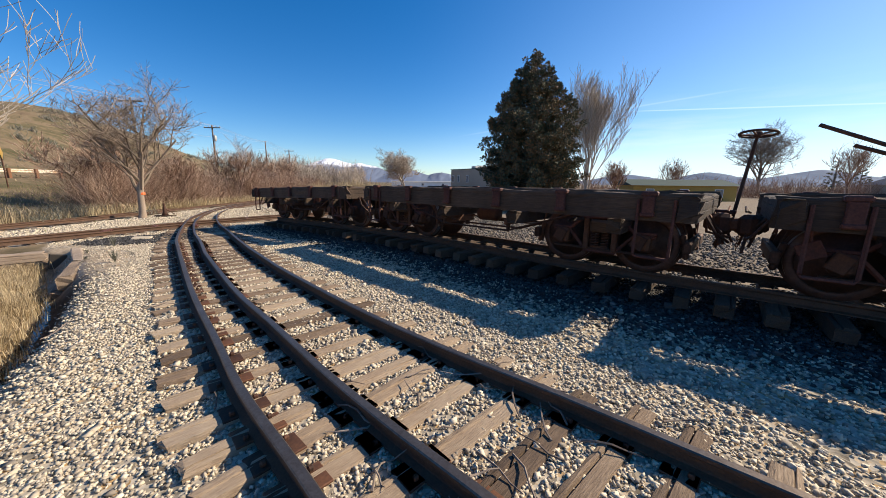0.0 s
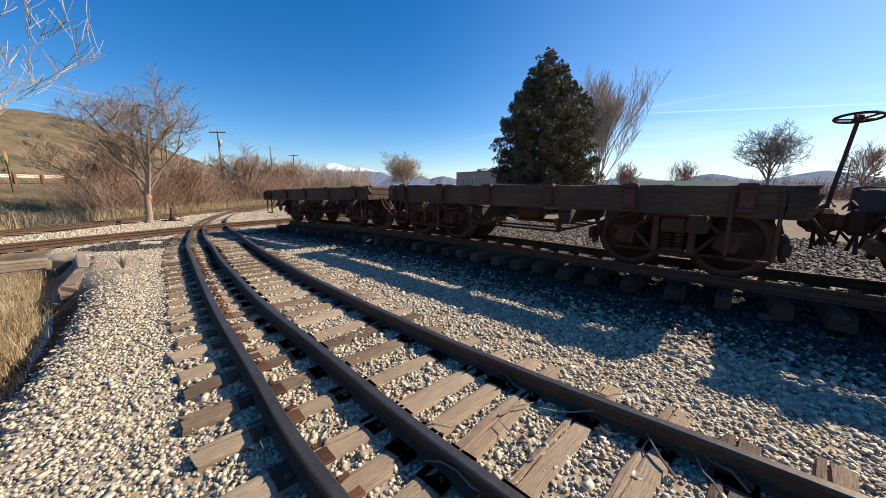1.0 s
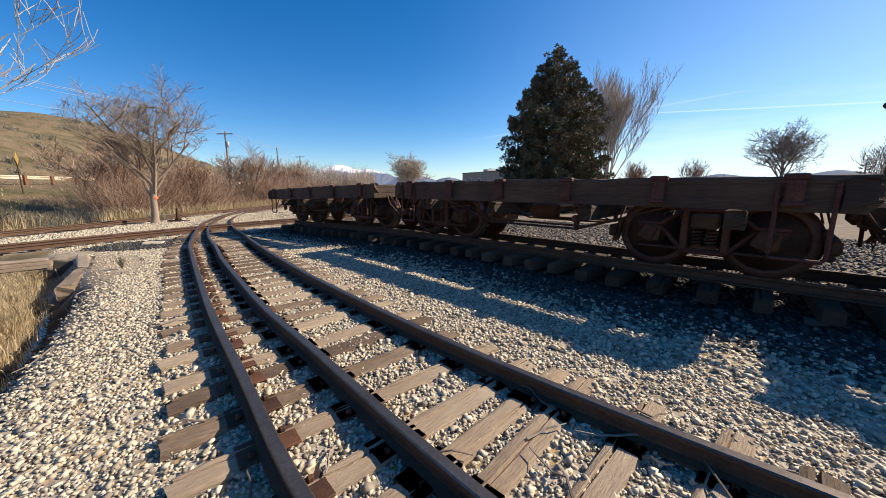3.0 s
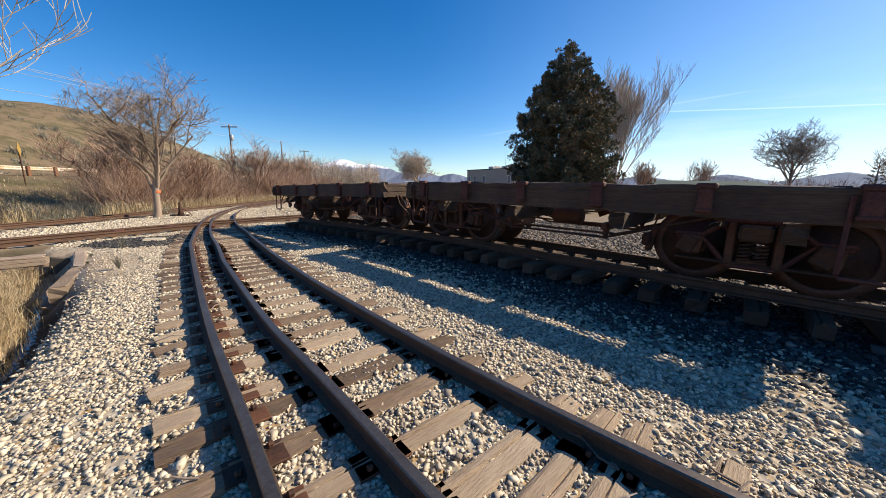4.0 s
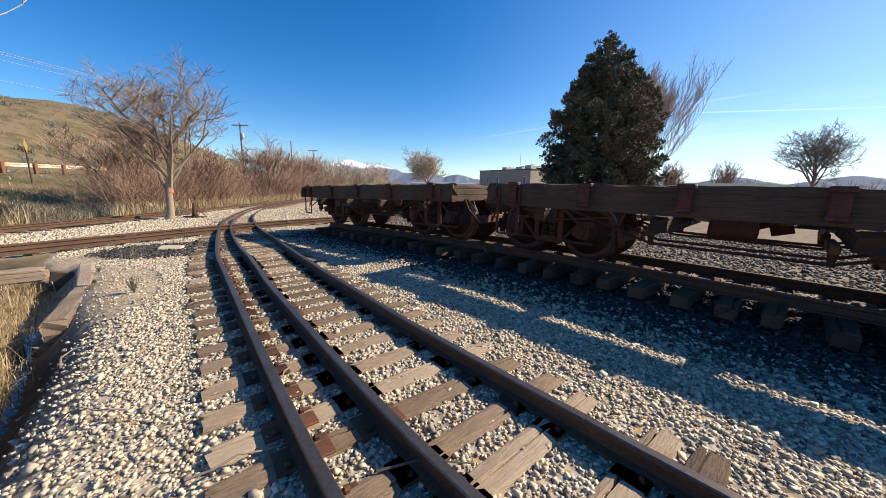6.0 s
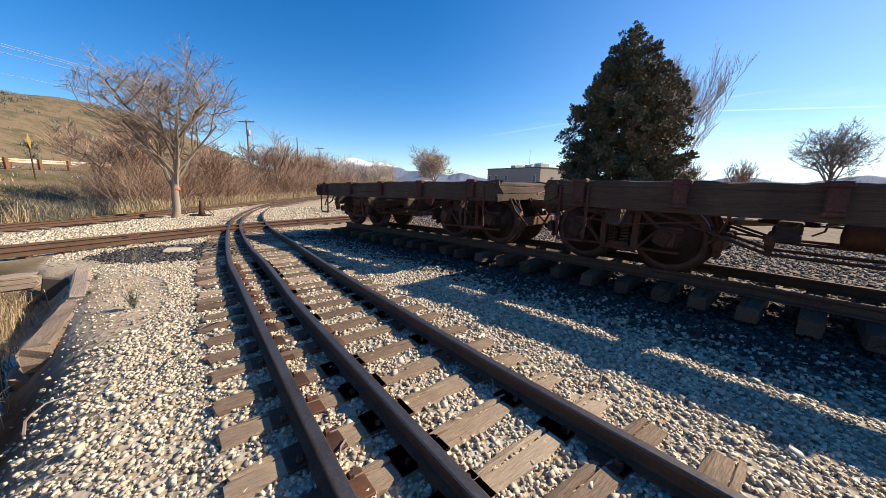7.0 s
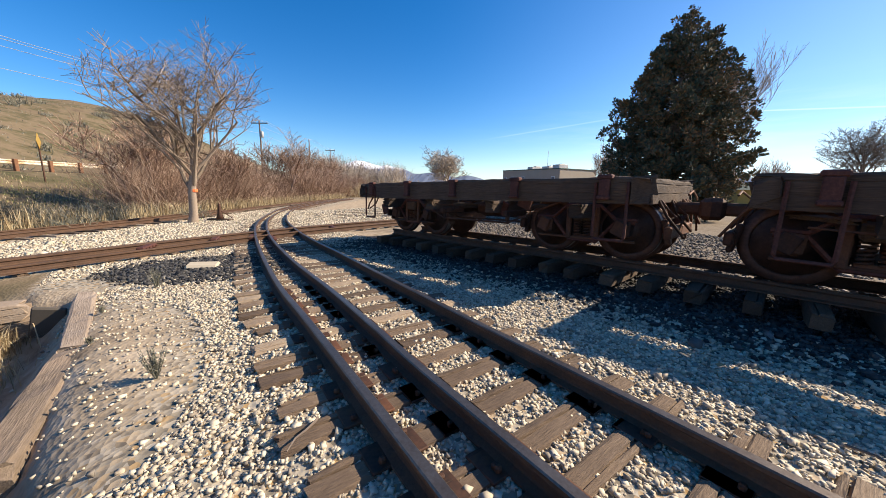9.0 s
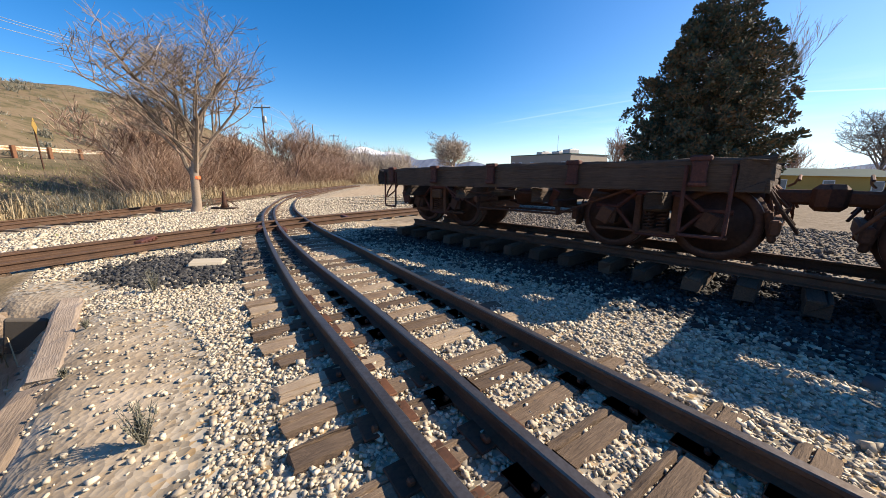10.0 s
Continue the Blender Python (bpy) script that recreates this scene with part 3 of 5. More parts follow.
def lay_ties(track, ref, width_at, spacing, length, drop, r, meshes, start=0.2, end=999.0, yaw_jit=2.0, ends=()):
    """Ties across the line ref; width_at gives how far to the right of it the middle lies."""
    walk_len, n = 0.0, 0
    pts = [p for p in spline([(x, y, 0) for x, y in ref], 0.05)]
    marks, nxt = [0.05 * min(range(len(pts)), key=lambda i: (pts[i].x - ex) ** 2 + (pts[i].y - ey) ** 2) for ex, ey in ends], start
    for a, b in zip(pts, pts[1:]):
        walk_len += (b - a).length
        if walk_len < nxt or walk_len > end:
            continue
        later = [m for m in marks if m > nxt + 0.1]
        step_ = spacing * r.uniform(0.88, 1.12)
        nxt = later[0] if later and later[0] < nxt + 1.4 * spacing else nxt + step_
        d = (b - a).normalized()
        side = Vector((d.y, -d.x, 0))
        mid_off, stretch = width_at(walk_len)
        c = a + side * (mid_off + r.uniform(-0.05, 0.05))
        e1, e2 = a + side * (mid_off - length / 2), a + side * (mid_off + length / 2)
        z1, z2 = yz(e1.x, e1.y), yz(e2.x, e2.y)
        ang = math.degrees(math.atan2(side.y, side.x)) + r.uniform(-yaw_jit, yaw_jit)
        tilt = -math.degrees(math.atan2(z2 - z1, length))
        m = pose(c.x, c.y, (z1 + z2) / 2 + drop, 0, tilt, ang)
        ob = part("tie", meshes[n % len(meshes)], None, track)
        ob.matrix_world = m @ Matrix.Diagonal((stretch * length / 2.55, r.uniform(0.85, 1.1), 1, 1))
        n += 1


def nearest_gap(a, pts):
    return min((a - p).length for p in pts)


main_track = thing("railway_track", "curving dual-gauge track with three rusty rails on weathered wooden ties", "railway track", kind="structure")
for ctrl in (LEFT_RAIL, MID_RAIL, RIGHT_RAIL):
    part("rail", sweep_rail(rail_points(ctrl, 0.0)), [RAIL_SIDE, RAIL_TOP], main_track, "worn steel rail, brown sides")
rt = random.Random(5)
right_pts = spline([(x, y, 0) for x, y in RIGHT_RAIL], 0.1)
left_line = spline([(x, y, 0) for x, y in LEFT_RAIL], 0.05)


def main_width(s):
    i = min(int(s / 0.05), len(left_line) - 2)
    gap = nearest_gap(left_line[i], right_pts)
    return gap / 2 - 0.02, (gap + 0.82) / 2.55


# the outer ends of the nearest ties
TIE_ENDS = [(-1.37, 1.57), (-1.62, 1.81), (-1.92, 2.12), (-2.18, 2.44), (-2.43, 2.73), (-2.63, 2.94), (-2.92, 3.23), (-3.16, 3.45), (-3.39, 3.76), (-3.6, 4.02), (-3.82, 4.3), (-4.05, 4.58),
            (-4.26, 4.86), (-4.47, 5.08), (-4.74, 5.38), (-4.96, 5.64), (-5.18, 5.91), (-5.42, 6.13), (-5.63, 6.39), (-5.82, 6.64), (-6.0, 6.85), (-6.22, 7.11), (-6.43, 7.37), (-6.61, 7.64), (-6.78, 7.87), (-7.05, 8.15), (-7.35, 8.55), (-7.57, 8.83)]
lay_ties(main_track, LEFT_RAIL, main_width, 0.345, 2.55, -0.066, rt, tie_meshes, end=49, ends=TIE_ENDS)

cross_track = thing("railway_track", "rusty narrow-gauge track crossing the curve on dark ties", "railway track", kind="structure")
for ctrl in (CROSS_FAR, CROSS_NEAR):
    part("rail", sweep_rail(rail_points(ctrl, 0.005)), [RAIL_SIDE, RAIL_SIDE], cross_track)
for off in (0.12,):
    part("guard_rail", sweep_rail(rail_points([(x + off, y) for x, y in CROSS_FAR], 0.0)), [RAIL_SIDE, RAIL_SIDE], cross_track)
lay_ties(cross_track, CROSS_FAR, lambda s: (0.35, 1.0), 0.55, 1.5, -0.085, rt, tie_meshes, end=34)
third_track = thing("railway_track", "rusty track curving along the foot of the bank", "railway track", kind="structure")
part("rail", sweep_rail(rail_points(THIRD_FAR, 0.0)), [RAIL_SIDE, RAIL_SIDE], third_track)
part("rail", sweep_rail(rail_points([(x - 0.75, y + 0.25) for x, y in THIRD_FAR], 0.0)), [RAIL_SIDE, RAIL_SIDE], third_track)
lay_ties(third_track, THIRD_FAR, lambda s: (-0.35, 1.0), 0.55, 1.7, -0.07, rt, tie_meshes, end=30)

siding = thing("railway_track", "siding with rusty rails on dark wooden ties under the flat cars", "railway track", kind="structure")
part("rail", sweep_rail(rail_points(CAR_NEAR, CAR_LIFT)), [RAIL_SIDE, RAIL_SIDE], siding)
near_pts = spline([(x, y, 0) for x, y in CAR_NEAR], 0.25)
far_ctrl, GAUGE = [], 0.95
for i, p in enumerate(near_pts):
    d = (near_pts[min(i + 1, len(near_pts) - 1)] - near_pts[max(i - 1, 0)]).normalized()
    far_ctrl.append(p + Vector((d.y, -d.x, 0)) * GAUGE)
part("rail", sweep_rail([Vector((p.x, p.y, yz(n.x, n.y) + CAR_LIFT)) for p, n in zip(far_ctrl, near_pts)]), [RAIL_SIDE, RAIL_SIDE], siding)
dark_ties = [tie_mesh(40 + i, (2.55, 0.185, 0.16)).mesh("tie", OLDWOOD) for i in range(4)]
lay_ties(siding, CAR_NEAR, lambda s: (0.45, 1.0), 0.46, 1.85, CAR_LIFT - 0.085, rt, dark_ties, start=0.3)


# ---- flat cars ----
def add_wheelset(truck, x, n_=36):
    R, g = 0.42, None
    for s in (-1, 1):
        g = Geo()
        m = Matrix.Translation((x, s * 0.43, R)) @ Matrix.Rotation(radians(-90 * s), 4, "X")
        g.lathe([(0.06, -0.12), (0.11, -0.10), (0.13, -0.04), (0.20, -0.02), (0.30, -0.035), (0.35, -0.05), (0.36, 0.045), (0.33, 0.05), (0.355, 0.05), (0.42, 0.05), (0.42, -0.05), (0.455, -0.055), (0.455, -0.085), (0.36, -0.09), (0.2, -0.06), (0.06, -0.08)][::-1], m, n_, mats=[0] * 5 + [1] + [0] * 9)
        g.lathe([(0.33, 0.052), (0.3, 0.03), (0.2, 0.015), (0.14, 0.05), (0.1, 0.09), (0.04, 0.09)], m, n_)
        part("wheel", g, [WHEEL, TREAD], truck, "brown cast-iron wheel with a worn bright tread", True)
    part("axle", Geo().tube([(x, -0.62, R), (x, 0.62, R)], 0.055, 12), RUST, truck)
    for s in (-1, 1):
        g = Geo().box((x, s * 0.64, R + 0.02), (0.2, 0.2, 0.22), Matrix.Rotation(radians(-6), 4, "Y"), 0.03)
        g.box((x + 0.03, s * 0.75, R + 0.03), (0.17, 0.04, 0.2), Matrix.Rotation(radians(-24), 4, "Y"), 0.012)
        part("journal_box", g, RUST, truck)


def add_truck(car, cx, wb=1.1):
    truck = new("truck")
    truck.parent = car
    truck.location = (cx, 0, 0)
    h = wb / 2
    for x in (-h, h):
        add_wheelset(truck, x)
    for s in (-1, 1):
        y = s * 0.66
        g = Geo().tube([(-h - 0.17, y, 0.56), (-h + 0.1, y, 0.56), (-0.24, y, 0.74), (0.24, y, 0.74), (h - 0.1, y, 0.56), (h + 0.17, y, 0.56)], 0.03, 6)
        part("arch_bar", g, RUST_RED, truck)
        g = Geo().tube([(-h - 0.15, y, 0.52), (-h + 0.1, y, 0.52), (-0.2, y, 0.24), (0.2, y, 0.24), (h - 0.1, y, 0.52), (h + 0.15, y, 0.52)], 0.03, 6)
        part("arch_bar", g, RUST_RED, truck)
        part("tie_bar", Geo().box((0, y, 0.27), (wb + 0.3, 0.06, 0.035), ch=0.008), RUST, truck)
        for px in (-0.2, 0.2):
            part("column", Geo().box((px, y, 0.49), (0.08, 0.09, 0.48), ch=0.015), RUST, truck)
        for px in (-0.07, 0.07):
            coil = [(px + 0.05 * math.cos(a * 0.7), y + 0.05 * math.sin(a * 0.7), 0.32 + 0.2 * a / 45) for a in range(46)]
            part("spring", Geo().tube(coil, 0.013, 5), RUST, truck)
    part("bolster", Geo().box((0, 0, 0.62), (0.28, 1.5, 0.18), ch=0.03), OLDWOOD, truck)
    part("spring_plank", Geo().box((0, 0, 0.3), (0.26, 1.35, 0.05), ch=0.01), RUST, truck)
    for sx in (-1, 1):
        g = Geo().box((sx * (h + 0.5), 0, 0.42), (0.09, 1.25, 0.16), ch=0.02)
        for s in (-1, 1):
            g.box((sx * (h + 0.46), s * 0.46, 0.42), (0.07, 0.12, 0.34), Matrix.Rotation(radians(-12 * sx), 4, "Y"), 0.02)
            g.tube([(sx * (h + 0.46), s * 0.46, 0.58), (sx * (h + 0.38), s * 0.46, 0.86)], 0.012, 5)
        part("brake_beam", g, RUST, truck)
    return truck


def stake_pocket(car, x, s, z, width=0.13):
    g = Geo()
    y = s * (1.13 + 0.035)
    g.box((x, y, z), (width, 0.07, 0.26), ch=0.012)
    g.box((x, y - s * 0.02, z + 0.15), (width + 0.05, 0.11, 0.06), ch=0.015)
    g.box((x, y + s * 0.02, z - 0.1), (width + 0.03, 0.06, 0.05), ch=0.012)
    part("stake_pocket", g, RUST_RED, car, "red rusty iron stake pocket")


def rough_beam(L, W, H, seed, lo_end=0.0):
    """A long cracked beam along x: ragged ends, uneven top and checks along the grain."""
    r = random.Random(seed)
    g, nx = Geo(), max(6, int(L / 0.22))
    prof = [(-0.5, -0.5), (0.5, -0.5), (0.5, -0.16), (0.46, -0.13), (0.5, -0.1), (0.5, 0.22), (0.45, 0.25), (0.5, 0.28), (0.5, 0.42), (0.36, 0.5), (-0.36, 0.5), (-0.5, 0.42), (-0.5, 0.2), (-0.46, 0.17), (-0.5, 0.14), (-0.5, -0.2)]
    n = len(prof)
    verts, faces = [], []
    for i in range(nx + 1):
        t = i / nx
        end = i in (0, nx)
        for j, (a, b) in enumerate(prof):
            x = (t - 0.5) * L + (r.uniform(-0.05, 0.05) if end else r.uniform(-0.02, 0.02))
            wob = 0.012 * math.sin(7 * t + seed + j * 0.5)
            top = r.uniform(-0.018, 0.006) if b > 0.4 else r.uniform(-0.004, 0.004)
            verts.append((x, a * W + r.uniform(-0.004, 0.004), b * H + top + wob * 0.4))
    for i in range(nx):
        for j in range(n):
            k = (j + 1) % n
            faces.append((i * n + j, (i + 1) * n + j, (i + 1) * n + k, i * n + k))
    faces += [tuple(range(n)), tuple(range(nx * n, (nx + 1) * n))[::-1]]
    return g.add(verts, faces)


def shifted(g, c, rz=0.0, rx=0.0):
    m = pose(*c, rx, 0, rz)
    g.v = [tuple(m @ Vector(p)) for p in g.v]
    return g


def flat_car(label, near_a, near_b, xa, xb, seed, staff_end=0):
    """A flat car whose trucks stand at near_a and near_b on the near rail; its body runs from xa to xb about the middle between them."""
    a, b = Vector(near_a), Vector(near_b)
    d = (b - a)
    span = d.length
    d = d.normalized()
    far = Vector((-d.y, d.x)) if (Vector((-d.y, d.x)).y > 0) else Vector((d.y, -d.x))
    mid = (a + b) / 2 + far * (GAUGE / 2)
    za, zb = yz(*near_a) + CAR_LIFT + 0.132, yz(*near_b) + CAR_LIFT + 0.132
    yaw = math.degrees(math.atan2(d.y, d.x))
    r = random.Random(seed)
    car = thing("flat_car", label, "flat car", pose(mid.x, mid.y, (za + zb) / 2, 0, -math.degrees(math.atan2(zb - za, span)), yaw), "derelict flat cars on the siding")
    for x in (-span / 2, span / 2):
        add_truck(car, x)
    L, cx = xb - xa, (xa + xb) / 2
    top = 1.13
    for s in (-1, 1):
        part("side_sill", shifted(rough_beam(L, 0.14, 0.34, seed + s), (cx, s * 1.06, top - 0.17)), OLDWOOD, car, "dark cracked wooden side beam")
    for i, y in enumerate((-0.5, -0.17, 0.17, 0.5)):
        part("inner_sill", shifted(rough_beam(L - 0.4, 0.13, 0.22, seed + 7 + i), (cx, y, top - 0.22)), OLDWOOD, car)
    for x in (xa + 0.1, xb - 0.1):
        part("end_sill", shifted(rough_beam(2.3, 0.2, 0.3, seed + 20 + int(x * 3)), (x, 0, top - 0.18), 90), OLDWOOD, car)
    for x in np.linspace(xa + 0.9, xb - 0.9, 4):
        part("cross_beam", shifted(rough_beam(2.1, 0.18, 0.2, seed + 30 + int(x * 5)), (x, 0, top - 0.45), 90), OLDWOOD, car)
    n = max(4, int(L / 1.05))
    for i in range(n):
        x = xa + 0.5 + (L - 1.0) * i / (n - 1)
        for s in (-1, 1):
            stake_pocket(car, x, s, top - 0.165)
    # boards nailed slantwise between the beams
    for i in range(15):
        x = xa + 0.7 + (L - 1.4) * i / 14 + r.uniform(-0.1, 0.1)
        g = shifted(rough_beam(r.uniform(0.5, 0.8), r.uniform(0.08, 0.14), 0.04, seed + 50 + i), (x, -0.8, top - r.uniform(0.42, 0.52)), r.uniform(52, 70), r.uniform(5, 30))
        part("loose_board", g, TIMBER, car)
    for s in (-1, 1):
        for k, y in enumerate((0.42, 0.84)):
            g = Geo().tube([(xa + 0.15, s * y, top - 0.25), (-span / 2 + 0.1, s * y, 0.86), (-0.75, s * y, 0.42), (0.75, s * y, 0.42), (span / 2 - 0.1, s * y, 0.86), (xb - 0.15, s * y, top - 0.25)], 0.017, 6)
            part("truss_rod", g, RUST, car)
        for x in (-0.75, 0.75):
            g = Geo().box((x, s * 0.62, 0.57), (0.08, 0.62, 0.1), ch=0.015)
            g.tube([(x, s * 0.84, 0.6), (x, s * 0.84, 0.4)], [0.05, 0.025], 8)
            part("queen_post", g, RUST, car)
    part("brake_rod", Geo().tube([(-span / 2 + 0.6, -0.3, 0.5), (0, -0.25, 0.46), (span / 2 - 0.6, -0.3, 0.5)], 0.014, 6), RUST, car)
    part("brake_rod", Geo().tube([(-span / 2 + 0.4, -0.95, 0.62), (span / 2 - 0.4, -0.95, 0.62)], 0.014, 6), RUST, car)
    g = Geo().lathe([(0.02, 0), (0.12, 0.01), (0.13, 0.05), (0.13, 0.42), (0.11, 0.46), (0.03, 0.47)], pose(-0.2, 0.3, 0.62, 0, 90, 0), 16)
    part("brake_cylinder", g, RUST, car, "", True)
    for x, s_ in ((xa, -1), (xb, 1)):
        g = Geo().box((x + s_ * 0.16, 0, 0.72), (0.42, 0.14, 0.16), ch=0.03)
        g.box((x + s_ * 0.42, 0.03, 0.72), (0.2, 0.24, 0.28), Matrix.Rotation(radians(14 * s_), 4, "Z"), 0.05)
        g.box((x + s_ * 0.5, -0.11, 0.72), (0.12, 0.08, 0.24), ch=0.03)
        part("coupler", g, RUST, car, "heavy rusty coupler")
        part("cut_lever", Geo().tube([(x + s_ * 0.1, -1.0, 0.82), (x + s_ * 0.16, -0.6, 0.86), (x + s_ * 0.2, -0.05, 0.95), (x + s_ * 0.2, 0.2, 0.9)], 0.014, 6), RUST, car)
        for s in (-1, 1):
            xs = x - s_ * 0.42
            g = Geo().tube([(xs - 0.19, s * 1.15, top - 0.08), (xs - 0.19, s * 1.17, 0.38), (xs - 0.17, s * 1.17, 0.34), (xs + 0.17, s * 1.17, 0.34), (xs + 0.19, s * 1.17, 0.38), (xs + 0.19, s * 1.15, top - 0.08)], 0.02, 6)
            part("step", g, RUST_RED, car, "red rusty iron stirrup step")
        for k in range(9):
            y = r.uniform(-0.9, 0.8)
            g = Geo().tube([(x, y, top - 0.3), (x + s_ * r.uniform(0.02, 0.2), y + r.uniform(-0.05, 0.05), top - 0.5), (x + s_ * r.uniform(0.05, 0.3), y + r.uniform(-0.2, 0.2), r.uniform(0.35, 0.6))], 0.018, 6)
            part("air_hose", g, RUST, car)
    for k in range(22):
        x, y = r.uniform(xa + 0.3, xb - 0.3), r.choice((-1, 1)) * r.uniform(0.2, 1.0)
        z = r.uniform(0.5, 0.8)
        kind = k % 4
        if kind == 0:
            g = Geo().tube([(x, y, top - 0.33), (x + r.uniform(-0.1, 0.1), y, z), (x + r.uniform(-0.3, 0.3), y + r.uniform(-0.2, 0.2), z - 0.08)], 0.013, 5)
            part("hanger", g, RUST, car)
        elif kind == 1:
            g = Geo().box((x, y, z), (r.uniform(0.1, 0.3), 0.05, r.uniform(0.12, 0.26)), Matrix.Rotation(r.uniform(-0.5, 0.5), 4, "Y"), 0.01)
            g.tube([(x, y, z), (x + 0.02, y, top - 0.33)], 0.013, 5)
            part("bracket", g, RUST_RED, car)
        elif kind == 2:
            x2 = min(max(x + r.uniform(-1.4, 1.4), xa + 0.3), xb - 0.3)
            part("pull_rod", Geo().tube([(x, y, z), ((x + x2) / 2, y, z - 0.03), (x2, y * 0.8, z + 0.05)], 0.012, 5), RUST, car)
        else:
            g = shifted(rough_beam(r.uniform(0.35, 0.7), 0.09, 0.05, seed + 80 + k), (x, y * 0.8, top - 0.42), r.uniform(30, 150), r.uniform(-15, 15))
            part("loose_board", g, OLDWOOD, car)
    if staff_end:
        x = xb + 0.17 if staff_end > 0 else xa - 0.17
        g = Geo().tube([(x - 0.02, -0.72, 0.5), (x - 0.08, -0.7, top), (x - 0.16, -0.66, top + 0.8)], [0.022, 0.024, 0.02], 8)
        part("staff_bracket", Geo().box((x - staff_end * 0.17, -0.7, 0.84), (0.5, 0.09, 0.06), ch=0.012), RUST_RED, car)
        staff = part("brake_staff", g, RUST, car, "leaning rusty iron hand brake staff")
        top_p = Vector((x - 0.16, -0.66, top + 0.8))
        g = Geo()
        ring = [(0.2 * math.cos(t), 0.2 * math.sin(t), 0) for t in np.linspace(0, 2 * math.pi, 33)]
        g.tube(ring, 0.017, 6, False)
        for k in range(5):
            t = 2 * math.pi * k / 5
            g.tube([(0.03 * math.cos(t), 0.03 * math.sin(t), -0.02), (0.2 * math.cos(t), 0.2 * math.sin(t), 0)], 0.012, 5)
        g.lathe([(0.02, -0.05), (0.045, -0.04), (0.045, 0.02), (0.015, 0.04)], Matrix(), 10)
        m = Matrix.Translation(top_p) @ Matrix.Rotation(radians(8), 4, "X")
        g.v = [tuple(m @ Vector(p)) for p in g.v]
        part("brake_wheel", g, RUST, staff, "round iron hand brake wheel")
        ch = Geo()
        for k in range(9):
            cz = 0.72 - k * 0.055
            pts = [(x - 0.14 + (0.016 * math.cos(t) if k % 2 else 0), -0.9 + (0 if k % 2 else 0.016 * math.cos(t)), cz + 0.034 * math.sin(t)) for t in np.linspace(0, 2 * math.pi, 9)]
            ch.tube(pts, 0.007, 5, False)
        part("chain", ch, RUST, car)
    return car


flat_car("derelict flat car frame of dark weathered timber, overhanging the siding's end", (-2.7, 9.85), (-5.6, 12.45), -2.9, 3.35, 11)
flat_car("derelict flat car frame of dark weathered timber with red stake pockets", (2.5, 4.97), (-0.73, 8.03), -3.4, 3.1, 23, -1)
flat_car("derelict flat car frame of dark timber with bent rods", (7.85, 0.42), (4.7, 3.07), -3.3, 3.2, 37)


# ---- trees and plants ----
def grow(g, p, d, length, radius, depth, r, spread, shrink, sides, up, twig, kids):
    """One limb with its branches, drawn as tapered tubes."""
    n = 4 if depth > 1 else 3
    pts, q, dv = [p], Vector(p), Vector(d)
    for i in range(n):
        dv = (dv + Vector((r.uniform(-1, 1), r.uniform(-1, 1), r.uniform(-0.7, 1) + up)) * 0.16).normalized()
        q = q + dv * length / n
        pts.append(q.copy())
    end_r = max(radius * 0.55, twig)
    g.tube(pts, [radius + (end_r - radius) * i / n for i in range(n + 1)], sides if depth > 2 else (5 if depth > 1 else 3), False)
    if depth <= 0:
        return
    for k in range(kids if depth > 1 else kids + 1):
        t = 0.3 + 0.7 * (k + r.random()) / kids
        t = min(t, 1.0)
        i = min(int(t * n), n - 1)
        start = pts[i].lerp(pts[i + 1], t * n - i)
        side = Vector((r.uniform(-1, 1), r.uniform(-1, 1), r.uniform(-0.3, 0.5)))
        nd = (dv * (1 - spread) + side.normalized() * spread + Vector((0, 0, up * 0.3))).normalized()
        grow(g, start, nd, length * r.uniform(shrink * 0.8, shrink * 1.1), max(radius * r.uniform(0.4, 0.55), twig), depth - 1, r, spread, shrink, sides, up, twig, kids)


